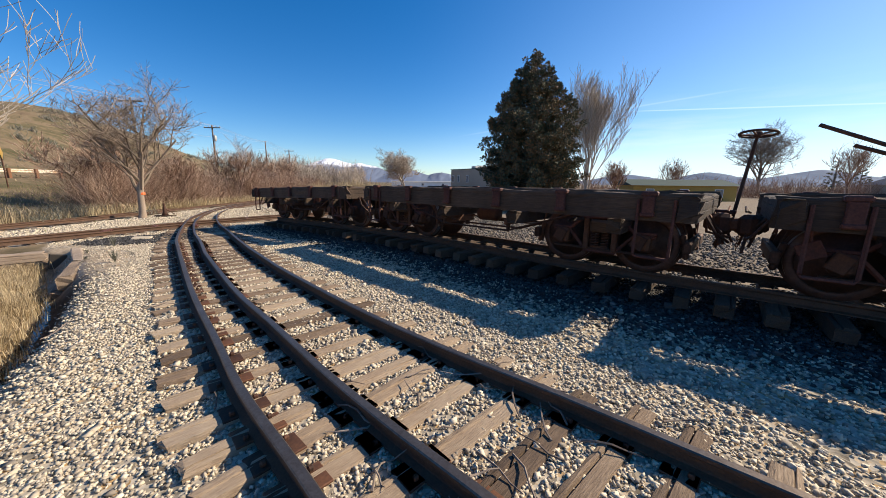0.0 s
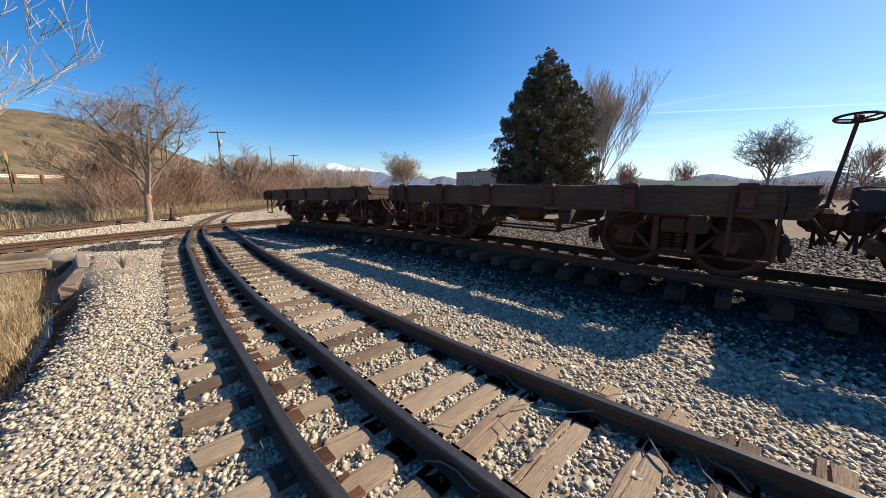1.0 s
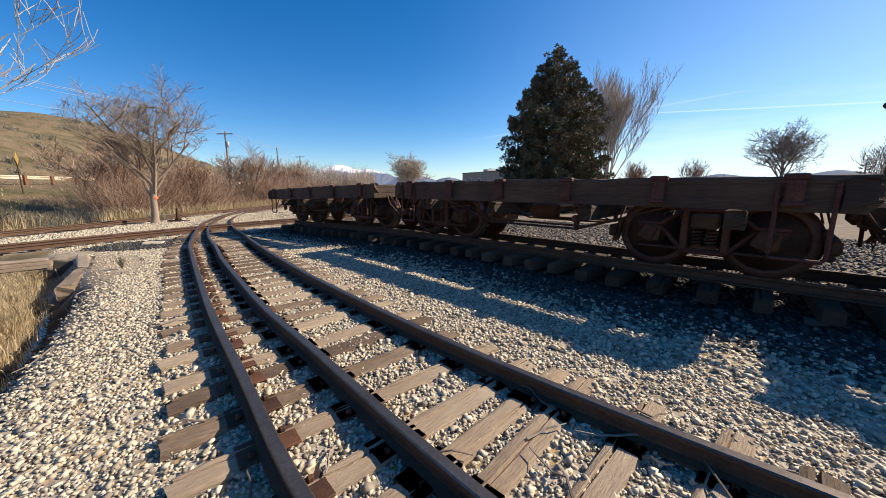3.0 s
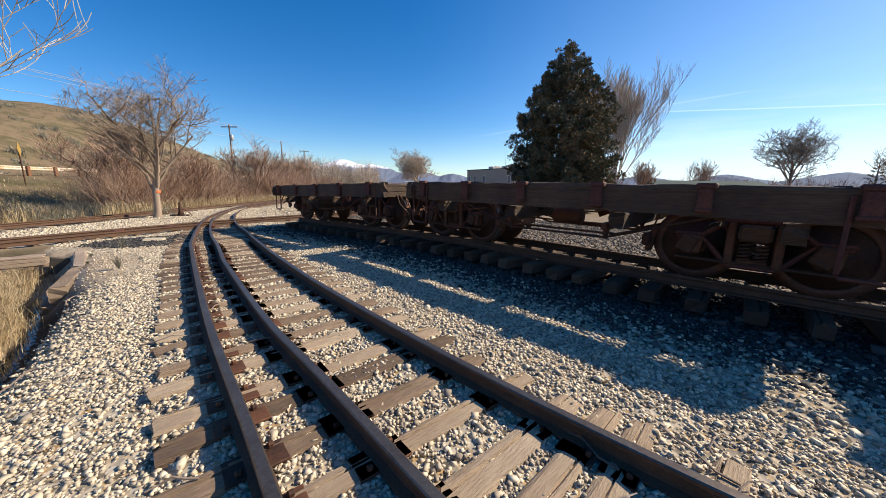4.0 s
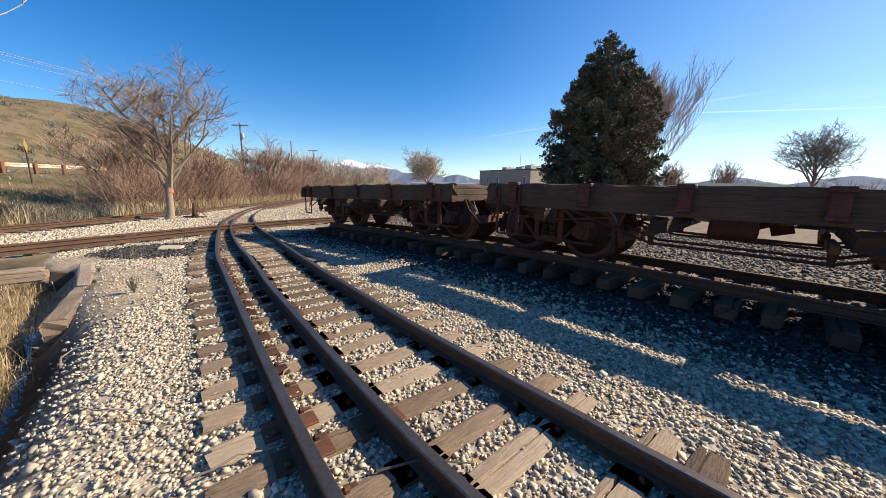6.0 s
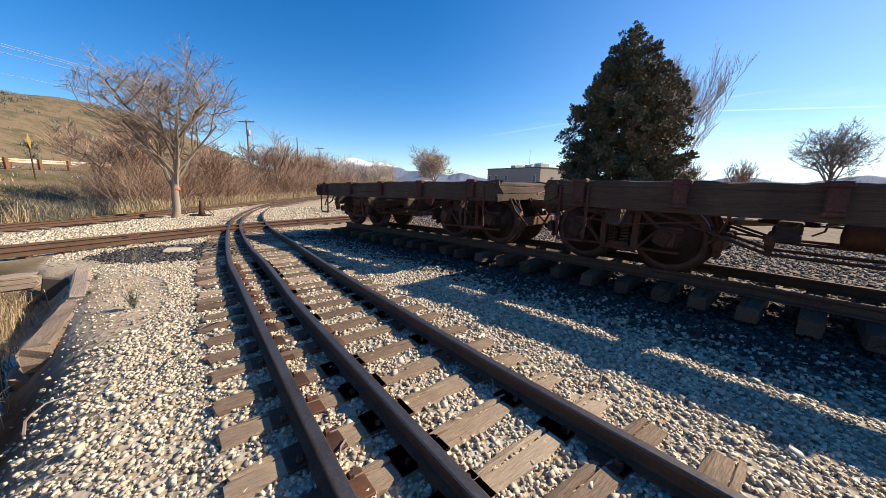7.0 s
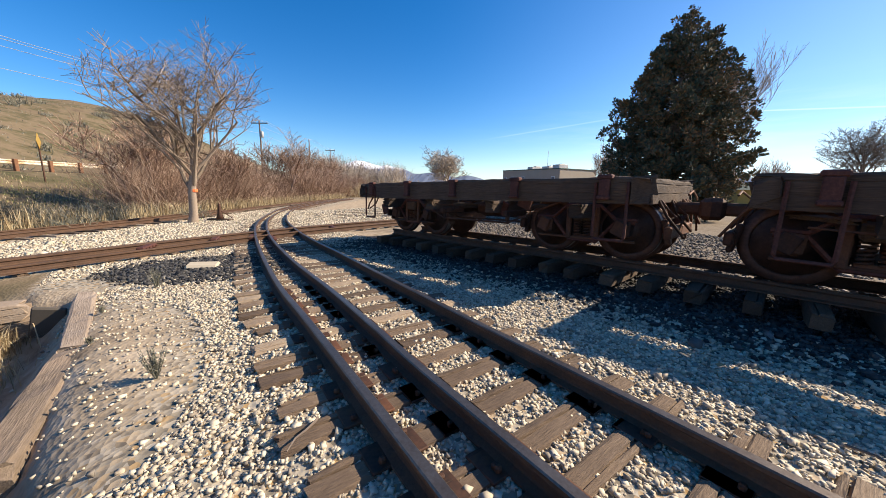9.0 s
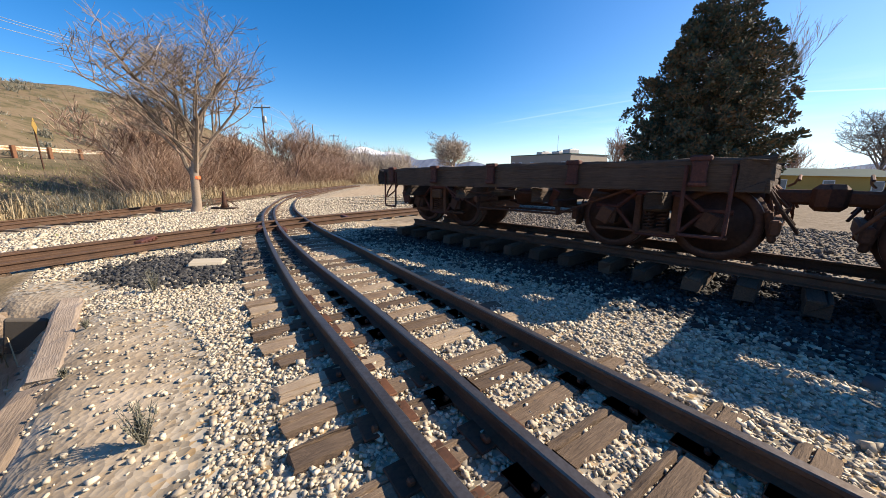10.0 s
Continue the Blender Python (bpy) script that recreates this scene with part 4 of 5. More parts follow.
def bare_tree(label, x, y, z, trunks, height, depth, seed, mat, spread=0.5, shrink=0.68, up=0.25, twig=0.004, kids=4, name="bare_tree", lean=0.15, radius=0.12, group="", tape=False, limbs=0, tilt=0.0):
    r = random.Random(seed)
    tree = thing(name, label, "tree", Matrix.Translation((x, y, z - 0.05)), group)
    tr, br = Geo(), Geo()
    for i in range(trunks):
        a = r.uniform(0, 6.28)
        d = Vector((lean * math.cos(a) + tilt, lean * math.sin(a), 1)).normalized()
        base = Vector((0.0, 0.0, 0)) if trunks == 1 else Vector((0.12 * math.cos(a), 0.12 * math.sin(a), 0))
        h = height * r.uniform(0.36, 0.44)
        rad = radius * r.uniform(0.8, 1.1)
        pts = [base + d * (h * t) + Vector((r.uniform(-0.04, 0.04), r.uniform(-0.04, 0.04), 0)) * (t > 0) for t in (0, 0.12, 0.4, 0.7, 1.0)]
        tr.tube(pts, [rad * 1.35, rad, rad * 0.9, rad * 0.8, rad * 0.66], 9, False)
        count = limbs or kids + 2
        for k in range(count):
            t = 0.3 + 0.7 * (k + 1) / count if limbs else 0.45 + 0.55 * (k + 1) / count
            st = base + d * h * t
            a2 = a + k * 2.4 + r.uniform(-0.4, 0.4)
            nd = (d * 0.75 + Vector((math.cos(a2), math.sin(a2), 0.3)) * spread * 1.1).normalized()
            grow(br, st, nd, height * r.uniform(0.26, 0.36), rad * r.uniform(0.38, 0.6), depth, r, spread, shrink, 6, up, twig, kids)
        if tape and i == 0:
            p = base + d * h * 0.4
            part("tape", Geo().lathe([(rad * 0.93, -0.06), (rad * 0.96, -0.03), (rad * 0.95, 0.03), (rad * 0.92, 0.06)], Matrix.Translation(p), 12), ORANGE, tree, "orange tape")
    part("trunk", tr, mat, tree, "", True)
    part("crown", br, mat, tree, "leafless crown of fine twigs")
    return tree


def conifer(label, x, y, z, height, width, seed, boughs):
    """Upswept boughs round one trunk, each ending in rounded tufts of needle sprays, with gaps between them."""
    r = random.Random(seed)
    tree = thing("conifer_tree", label, "tree", Matrix.Translation((x, y, z)))
    part("trunk", Geo().tube([(0, 0, -0.1), (0.03, 0, height * 0.5), (0, 0, height * 0.97)], [0.034 * height, 0.02 * height, 0.03], 10), BARK, tree, "", True)
    limbs, needles = Geo(), Geo()
    size = width / 6.9
    for i in range(boughs):
        t = 1 - (1 - (i + r.random()) / boughs) ** 0.62
        h = (0.02 + 0.95 * t) * height
        wide = (0.9 + 0.4 * t if t < 0.22 else 0.99 - 0.28 * (t - 0.22)) if t < 0.5 else 0.91 * ((1 - t) / 0.5) ** 0.95 + 0.06
        a = i * 2.39996 + r.uniform(-0.35, 0.35)
        reach = width / 2 * wide * r.uniform(0.8, 1.06) * (1 + 0.09 * math.sin(3 * a + t * 14))
        out, across = Vector((math.cos(a), math.sin(a), 0)), Vector((-math.sin(a), math.cos(a), 0))
        base = Vector((0, 0, h))
        bend = [base, base + out * reach * 0.5 + Vector((0, 0, -0.05 * reach)), base + out * reach + Vector((0, 0, 0.1 * reach + r.uniform(-0.1, 0.1)))]
        limbs.tube(bend, [0.04 * size, 0.026 * size, 0.008], 4, False)
        for k in range(8 if t < 0.85 else 5):
            f = 1.0 if k == 0 else r.uniform(0.4, 1.0) if t < 0.85 else r.uniform(0.1, 1.0)
            spine = bend[0].lerp(bend[1], f * 2) if f < 0.5 else bend[1].lerp(bend[2], f * 2 - 1)
            c = spine + across * r.uniform(-0.5, 0.5) * size * (0.35 + 0.5 * f) * min(1, reach) + Vector((0, 0, r.uniform(-0.14, 0.2))) * size
            limbs.tube([spine - out * 0.14 * size, c], [0.013 * size, 0.006], 3, False)
            rad = r.uniform(0.17, 0.3) * size * (1 if t < 0.85 else 0.75)
            for q in range(46):
                dv = Vector((r.gauss(0, 1), r.gauss(0, 1), r.gauss(0.25, 0.9))).normalized()
                p = c + dv * rad * r.uniform(0.3, 0.9)
                tip = p + (dv + out * 0.3 + Vector((0, 0, 0.35))).normalized() * rad * 0.6
                sd = dv.cross(Vector((r.uniform(-1, 1), r.uniform(-1, 1), r.uniform(-1, 1)))).normalized() * rad * 0.17
                needles.add([p - sd * 0.5, p + sd * 0.5, p.lerp(tip, 0.65) + sd, tip, p.lerp(tip, 0.65) - sd], [(0, 1, 2, 3, 4)])
    part("branchwork", limbs, BARK, tree)
    part("crown", needles, NEEDLE, tree, "dense dark green and bronze needle tufts")
    return tree


def thicket(name, label, category, spots, mat, stems, height, seed, spread=0.35, thick=0.006, kind="stuff", forks=3):
    r = random.Random(seed)
    g = Geo()
    for (x, y, w, hmul) in spots:
        for i in range(stems):
            px, py = x + r.gauss(0, w), y + r.gauss(0, w)
            z = gz_fast(px, py) - 0.03
            h = height * hmul * r.uniform(0.45, 1.05)
            d = Vector((r.gauss(0, spread), r.gauss(0, spread), 1)).normalized()
            p = Vector((px, py, z))
            m1 = p + d * h * 0.5 + Vector((r.gauss(0, 0.04), r.gauss(0, 0.04), 0)) * h
            e = m1 + (d + Vector((r.gauss(0, 0.25), r.gauss(0, 0.25), 0.1))).normalized() * h * 0.5
            g.tube([p, m1, e], [thick, thick * 0.7, thick * 0.3], 3, False)
            for k in range(forks):
                st = p.lerp(m1, r.uniform(0.3, 1.0)) if k % 2 else m1.lerp(e, r.uniform(0, 0.7))
                dv = (d + Vector((r.gauss(0, 0.6), r.gauss(0, 0.6), r.gauss(0.1, 0.4)))).normalized()
                g.tube([st, st + dv * h * r.uniform(0.18, 0.4)], [thick * 0.55, thick * 0.25], 3, False)
    return tagged(part(name, g, mat), label, category, kind=kind)


def grass_field(name, label, mat, count, height, width, where, seed):
    """Bent blades at the places that where(rng) yields."""
    r = random.Random(seed)
    v, f = [], []
    for i in range(count):
        x, y, hm = where(r)
        if hm <= 0:
            continue
        z = gz_fast(x, y) - 0.02
        h = height * hm * r.uniform(0.4, 1.1)
        a = r.uniform(0, 6.28)
        dx, dy = math.cos(a), math.sin(a)
        bend = r.uniform(0.1, 0.9) * h
        w = width * r.uniform(0.6, 1.3)
        o = len(v)
        v += [(x - dy * w, y + dx * w, z), (x + dy * w, y - dx * w, z), (x + dx * bend * 0.35 + dy * w * 0.7, y + dy * bend * 0.35 - dx * w * 0.7, z + h * 0.62),
              (x + dx * bend * 0.35 - dy * w * 0.7, y + dy * bend * 0.35 + dx * w * 0.7, z + h * 0.62), (x + dx * bend, y + dy * bend, z + h * (1 - 0.3 * bend / h))]
        f += [(o, o + 1, o + 2, o + 3), (o + 3, o + 2, o + 4)]
    g = Geo()
    g.v, g.f, g.m = v, f, [0] * len(f)
    return tagged(part(name, g, mat), label, "grass", kind="stuff")


def gz_fast(x, y):
    """Height of the ground sheet by its own grid."""
    i = min(max(int(np.searchsorted(gx, x)) - 1, 0), len(gx) - 2)
    j = min(max(int(np.searchsorted(gy, y)) - 1, 0), len(gy) - 2)
    tx, ty = (x - gx[i]) / (gx[i + 1] - gx[i]), (y - gy[j]) / (gy[j + 1] - gy[j])
    return (GH[j, i] * (1 - tx) + GH[j, i + 1] * tx) * (1 - ty) + (GH[j + 1, i] * (1 - tx) + GH[j + 1, i + 1] * tx) * ty


bare_tree("bare forked tree with an orange mark standing between the tracks", -15.4, 17.4, gz(-15.4, 17.4), 1, 7.9, 4, 17, BARK_TAN, 0.62, 0.64, 0.14, 0.006, 4, lean=0.06, radius=0.135, tape=True, limbs=11, tilt=0.2)
conifer("tall dark conifer with bronze-tinged needles behind the flat cars", 6.2, 23.9, -0.3, 10.7, 6.5, 8, 310)
bare_tree("tall bare tree with upright pale branches behind the conifer", 15.2, 35.4, -0.4, 4, 12.2, 4, 22, BARK_PALE, 0.33, 0.66, 0.5, 0.009, 4, lean=0.04, radius=0.11, limbs=6)
bare_tree("bare rounded tree far beyond the cars", 70.0, 75.0, -0.5, 1, 16.5, 4, 33, BARK, 0.6, 0.66, 0.16, 0.022, 4, radius=0.3, limbs=11, lean=0.05)
bare_tree("pale bare tree beside the ditch", -6.7, 3.2, gz(-6.7, 3.2), 2, 5.2, 4, 51, BARK_PALE, 0.5, 0.66, 0.35, 0.004, 4, radius=0.05, lean=0.16)
bare_tree("wide pale bare tree on the valley floor", -7.4, 75.0, -0.5, 3, 9.4, 4, 61, BARK_PALE, 0.62, 0.7, 0.12, 0.018, 4, radius=0.2, lean=0.45)

# ---- far things ----
def ridge(name, label, cx0, cx1, y, base, peaks, mat, seed, depth):
    r = np.random.default_rng(seed)
    n = 160
    xs = np.linspace(cx0, cx1, n)
    h = np.zeros(n)
    for px, ph, pw in peaks:
        h = np.maximum(h, ph * np.exp(-np.abs((xs - px) / pw) ** 1.5))
    for k in range(1, 6):
        h = h * (1 + 0.10 / k * np.sin(xs * k * 13 / (cx1 - cx0) + r.uniform(0, 6)))
    g = Geo()
    rows = 10
    verts, faces = [], []
    for j in range(rows + 1):
        t = j / rows
        w = r.normal(0, 0.05, n)
        for i in range(n):
            verts.append((xs[i], y - depth * (1 - t), base + h[i] * t ** 0.9 * (1 + (w[i] if 0 < t < 1 else 0))))
    for j in range(rows):
        for i in range(n - 1):
            a = j * n + i
            faces.append((a, a + 1, a + n + 1, a + n))
    g.add(verts, faces)
    return tagged(part(name, g, mat, None, "", True), label, "mountain", kind="structure")


SNOW, nt, bsdf = material("snowy_mountain", 0.9)
geo_n = nt.nodes.new("ShaderNodeNewGeometry")
sepz = nt.nodes.new("ShaderNodeSeparateXYZ")
nt.links.new(geo_n.outputs["Position"], sepz.inputs[0])
div = node(nt, "ShaderNodeMath")
div.operation = "DIVIDE"
nt.links.new(sepz.outputs[2], div.inputs[0])
div.inputs[1].default_value = 260.0
sn = noise_tex(nt, 0.006, 8, 0.7)
sm = nt.nodes.new("ShaderNodeMath")
sm.operation = "MULTIPLY_ADD"
nt.links.new(sn, sm.inputs[0])
sm.inputs[1].default_value = 0.5
nt.links.new(div.outputs[0], sm.inputs[2])
nt.links.new(ramp(nt, sm.outputs[0], [(0.80, (0.12, 0.15, 0.22)), (0.88, (0.75, 0.78, 0.85))]), bsdf.inputs["Base Color"])
ridge("backdrop", "distant snow-capped mountain ridge", -2200, 500, 3600, -40, [(-1060, 262, 700), (-820, 250, 420), (-420, 190, 420), (-1600, 210, 420), (0, 130, 400)], SNOW, 2, 900)
# wooded hills with the haze in their own colour
ridge("backdrop", "distant wooded hills, tinted blue for haze", -200, 8000, 3500, -40, [(180, 120, 300), (900, 95, 500), (1900, 135, 650), (2750, 165, 600), (3900, 240, 800), (5400, 430, 900), (7000, 400, 900)], HAZE_HILL, 5, 900)

# the low commercial building
bz = -0.55
bld = thing("commercial_building", "low flat-roofed beige building with green trim and rooftop units", "building", pose(9.2, 57.0, bz, 0, 0, 32))
part("wall", Geo().box((4.0, 6.75, 2.3), (8.0, 13.5, 4.6), ch=0.03), STUCCO, bld)
g = Geo()
for x0, x1, y0, y1 in ((-0.03, 8.03, -0.03, 13.53),):
    g.box(((x0 + x1) / 2, y0, 4.66), (x1 - x0, 0.12, 0.14), ch=0.02)
    g.box(((x0 + x1) / 2, y1, 4.66), (x1 - x0, 0.12, 0.14), ch=0.02)
    g.box((x0, (y0 + y1) / 2, 4.66), (0.12, y1 - y0, 0.14), ch=0.02)
    g.box((x1, (y0 + y1) / 2, 4.66), (0.12, y1 - y0, 0.14), ch=0.02)
part("parapet_cap", g, METAL_GREEN, bld, "dark green metal roof edge")
for y in (1.2, 8.0, 10.8, 12.7):
    w = part("window", Geo().box((-0.03, y, 2.9), (0.1, 0.7, 1.3), ch=0.02), WHITE, bld)
    part("pane", Geo().box((-0.075, y, 2.9), (0.03, 0.56, 1.14), ch=0.01), GLASS_DARK, w)
part("vent", Geo().box((2.7, -0.05, 3.1), (0.5, 0.1, 0.3), ch=0.02), GLASS_DARK, bld)
for x, y, sx, sy, sz in ((2.6, 2.4, 2.0, 1.4, 0.75), (3.0, 5.2, 1.6, 1.6, 0.6), (2.2, 7.6, 2.4, 1.2, 0.55)):
    g = Geo().box((x, y, 4.65 + sz / 2), (sx, sy, sz), ch=0.05)
    g.box((x + 0.3, y, 4.72 + sz), (sx * 0.4, sy * 0.5, 0.16), ch=0.03)
    part("rooftop_unit", g, GALV, bld)
part("antenna", Geo().tube([(1.4, 4.0, 4.6), (1.4, 4.0, 7.6)], 0.025, 6), GALV, bld)


def shed(label, x, y, yaw, L, W, H, rise, wall_mat, roof_mat, name="house"):
    b = thing(name, label, "building", pose(x, y, gz(x, y) - 0.1, 0, 0, yaw))
    g = Geo().box((0, 0, H / 2), (L, W, H), ch=0.02)
    part("wall", g, wall_mat, b)
    g = Geo().add([(-L / 2 - 0.4, -W / 2 - 0.4, H), (L / 2 + 0.4, -W / 2 - 0.4, H), (L / 2 + 0.4, W / 2 + 0.4, H), (-L / 2 - 0.4, W / 2 + 0.4, H), (-L / 2 - 0.4, 0, H + rise), (L / 2 + 0.4, 0, H + rise)],
                  [(0, 1, 5, 4), (2, 3, 4, 5), (0, 4, 3), (1, 2, 5), (3, 2, 1, 0)])
    part("roof", g, roof_mat, b)
    for i in range(3):
        wd = part("window", Geo().box((-L / 3 + i * L / 3, -W / 2 - 0.02, H * 0.55), (1.0, 0.08, 1.0), ch=0.02), WHITE, b)
        part("pane", Geo().box((-L / 3 + i * L / 3, -W / 2 - 0.07, H * 0.55), (0.84, 0.03, 0.84), ch=0.01), GLASS_DARK, wd)
    return b


shed("long shed with a dark green sheet roof", 31.0, 46.0, -8, 12.0, 7.0, 2.0, 0.8, two_scale("mustard_siding", 0.5, 10, [(0.3, (0.35, 0.22, 0.05)), (0.7, (0.45, 0.3, 0.08))]), ROOF_GREEN, "storage_shed")
shed("low white warehouse far across the valley", -8.0, 150.0, 4, 26.0, 10.0, 2.6, 0.3, WHITE, GALV, "warehouse")
shed("low white warehouse far across the valley", 22.0, 170.0, -6, 34.0, 10.0, 3.0, 0.3, WHITE, GALV, "warehouse")
shed("grey-roofed house among bare trees", 74.0, 52.0, 20, 10.0, 8.0, 2.6, 2.0, STUCCO, GALV, "house")

# ---- roadside: guardrail, poles, sign, cables ----
guard = thing("guardrail", "weathered rust-streaked steel guardrail on wooden posts along the road", "guardrail")
road_line = spline([(x, y, 0) for x, y in ROAD], 1.0)
road_line = [p for p in road_line if -4 < p.y < 66]
beam_prof = [(0.0, -0.15), (0.05, -0.11), (0.05, -0.06), (0.0, -0.02), (0.0, 0.02), (0.05, 0.06), (0.05, 0.11), (0.0, 0.15), (-0.015, 0.15), (0.03, 0.1), (0.03, 0.07), (-0.02, 0.0), (0.03, -0.07), (0.03, -0.1), (-0.015, -0.15)]
g, verts, faces, n = Geo(), [], [], len(beam_prof)
for i, p in enumerate(road_line):
    d = (road_line[min(i + 1, len(road_line) - 1)] - road_line[max(i - 1, 0)]).normalized()
    side = Vector((d.y, -d.x, 0))
    z = gz(p.x, p.y) + 0.56
    verts += [p + side * (a + 0.12) + Vector((0, 0, z + b)) for a, b in beam_prof]
for i in range(len(road_line) - 1):
    faces += [(i * n + j, i * n + (j + 1) % n, (i + 1) * n + (j + 1) % n, (i + 1) * n + j) for j in range(n)]
part("beam", g.add(verts, faces), GUARD_RUST, guard)
post_me = Geo().box((0, 0, 0.35), (0.2, 0.2, 1.1), ch=0.02).mesh("post", two_scale("rusty_brown_post", 1, 12, [(0.3, (0.12, 0.05, 0.025)), (0.7, (0.28, 0.13, 0.06))]))
for p in road_line[::2]:
    ob = part("post", post_me, None, guard)
    ob.matrix_world = Matrix.Translation((p.x + 0.22, p.y, gz(p.x, p.y) - 0.15))
road_geo = Geo()
rl = spline([(x, y, 0) for x, y in ROAD], 3.0)
verts = []
for i, p in enumerate(rl):
    d = (rl[min(i + 1, len(rl) - 1)] - rl[max(i - 1, 0)]).normalized()
    side = Vector((-d.y, d.x, 0))
    for off in (0.8, 5.0):
        q = p + side * off
        verts.append((q.x, q.y, gz(q.x, q.y) + 0.03))
road_geo.add(verts, [(2 * i, 2 * i + 2, 2 * i + 3, 2 * i + 1) for i in range(len(rl) - 1)])
tagged(part("road", road_geo, two_scale("grey_asphalt", 0.5, 40, [(0.3, (0.04, 0.04, 0.042)), (0.7, (0.075, 0.073, 0.07))], 0.9)), "grey asphalt road along the hill", "road", kind="structure")


def utility_pole(x, y, top, label, arms=1):
    z = gz(x, y)
    pole = thing("utility_pole", label, "utility pole", Matrix.Translation((x, y, z - 0.1)), "poles along the road")
    h = top - z + 0.1
    part("pole", Geo().tube([(0, 0, 0), (0.02, 0, h * 0.5), (0, 0, h)], [0.14, 0.115, 0.09], 10), POLE_WOOD, pole, "", True)
    for k in range(arms):
        zz = h - 0.35 - k * 0.8
        arm = part("crossarm", Geo().box((0, 0, zz), (2.3, 0.1, 0.12), ch=0.015), POLE_WOOD, pole)
        for dx in (-1.05, -0.5, 0.5, 1.05):
            part("insulator", Geo().lathe([(0.02, 0), (0.05, 0.05), (0.035, 0.09), (0.05, 0.12), (0.02, 0.18)], Matrix.Translation((dx, 0, zz + 0.06)), 8), GALV, arm, "", True)
    if arms and x > -34 and y > 40:
        part("transformer", Geo().lathe([(0.02, 0), (0.2, 0.02), (0.22, 0.06), (0.22, 0.72), (0.16, 0.8), (0.03, 0.82)], Matrix.Translation((0.3, -0.1, h - 2.2)), 14), GALV, pole, "grey drum transformer", True)
    return (x, y, top)


tops = [utility_pole(-30.9, -2.0, 9.4, "weathered wooden utility pole with one crossarm"), utility_pole(-30.2, 35.0, 9.4, "weathered wooden utility pole with one crossarm"),
        utility_pole(-32.3, 50.0, 9.2, "weathered wooden utility pole carrying a transformer"), utility_pole(-34.0, 68.0, 9.1, "bare weathered wooden utility pole", 0),
        utility_pole(-36.5, 84.0, 9.0, "distant wooden utility pole with one crossarm")]
for (ax, ay, az), (bx, by, bz2) in zip(tops, tops[1:]):
    for dx, dz in ((-1.05, -0.15), (0.5, -0.15), (1.05, -0.15), (0, -1.6)):
        pts = [(ax + dx + (bx - ax) * t, ay + (by - ay) * t, az + dz + (bz2 - az) * t - 3.2 * t * (1 - t) * (1 if ay < 10 else 0.5)) for t in np.linspace(0, 1, 14)]
        tagged(part("power_cable", Geo().tube(pts, 0.014, 4), WIRE), "grey power cable strung between the poles", "cable", "cables between the poles")
sign = thing("road_sign", "faded yellow road sign seen edge-on on a thin post", "road sign", Matrix.Translation((-28.4, 22.6, gz(-28.4, 22.6) - 0.1)))
part("post", Geo().box((0, 0, 1.3), (0.06, 0.06, 2.6), ch=0.008), RUST, sign)
part("panel", Geo().box((0.04, 0, 2.35), (0.02, 0.62, 0.62), Matrix.Rotation(radians(42), 4, "Z") @ Matrix.Rotation(radians(45), 4, "X"), 0.004), YELLOW, sign)

# ---- timbers by the ditch ----
def timber(x0, y0, x1, y1, zc, w, h, seed, label):
    L, yaw = math.hypot(x1 - x0, y1 - y0), math.degrees(math.atan2(y1 - y0, x1 - x0))
    ob = part("timber", rough_beam(L, w, h, seed), TIMBER)
    ob.matrix_world = pose((x0 + x1) / 2, (y0 + y1) / 2, zc, random.Random(seed).uniform(-3, 3), 0, yaw)
    return tagged(ob, label, "timber", "old timbers at the culvert")


timber(-7.0, 6.02, -8.02, 7.22, -0.34, 0.22, 0.25, 3, "sun-bleached squared timber lying along the ditch edge")
timber(-8.05, 7.28, -9.55, 8.66, -0.31, 0.2, 0.23, 4, "sun-bleached squared timber lying along the ditch edge")
timber(-7.12, 5.98, -8.1, 7.12, -0.56, 0.2, 0.2, 5, "dark squared timber half sunk under another one")
for k in range(4):
    timber(-10.0 - 0.03 * (k % 2), 8.5 - 0.05 * k, -11.7, 6.75 - 0.04 * k, -1.02 + 0.225 * k, 0.24, 0.222, 10 + k, "weathered timber of the stacked culvert wall")
g = Geo().box((0, 0, 0), (0.3, 0.06, 0.42), ch=0.015)
slab = part("slab", g, YARD_STONE)
slab.matrix_world = pose(-9.72, 8.32, -0.5, 12, 14, 40)
tagged(slab, "leaning grey weathered slab at the culvert timbers", "slab")
st = Geo().box((0, 0, 0), (0.5, 0.3, 0.09), ch=0.035)
st = part("flat_stone", st, STONE)
st.matrix_world = pose(-9.2, 10.25, yz(-9.2, 10.25) - 0.01, 3, 2, 25)
tagged(st, "flat pale stone lying in the gravel", "stone")

# switch stand by the tree
sw = thing("switch_stand", "small dark rusty switch stand beside the far track", "switch stand", Matrix.Translation((-15.0, 18.4, yz(-15.0, 18.4) - 0.06)))
part("base", Geo().box((0, 0, 0.05), (1.0, 0.3, 0.1), ch=0.02), OLDWOOD, sw)
part("body", Geo().lathe([(0.16, 0.1), (0.1, 0.25), (0.06, 0.6), (0.05, 0.72), (0.02, 0.75)], Matrix(), 10), RUST, sw, "", True)
part("lever", Geo().tube([(0, 0, 0.45), (0.25, 0.05, 0.3), (0.5, 0.05, 0.14)], 0.018, 6), RUST, sw)

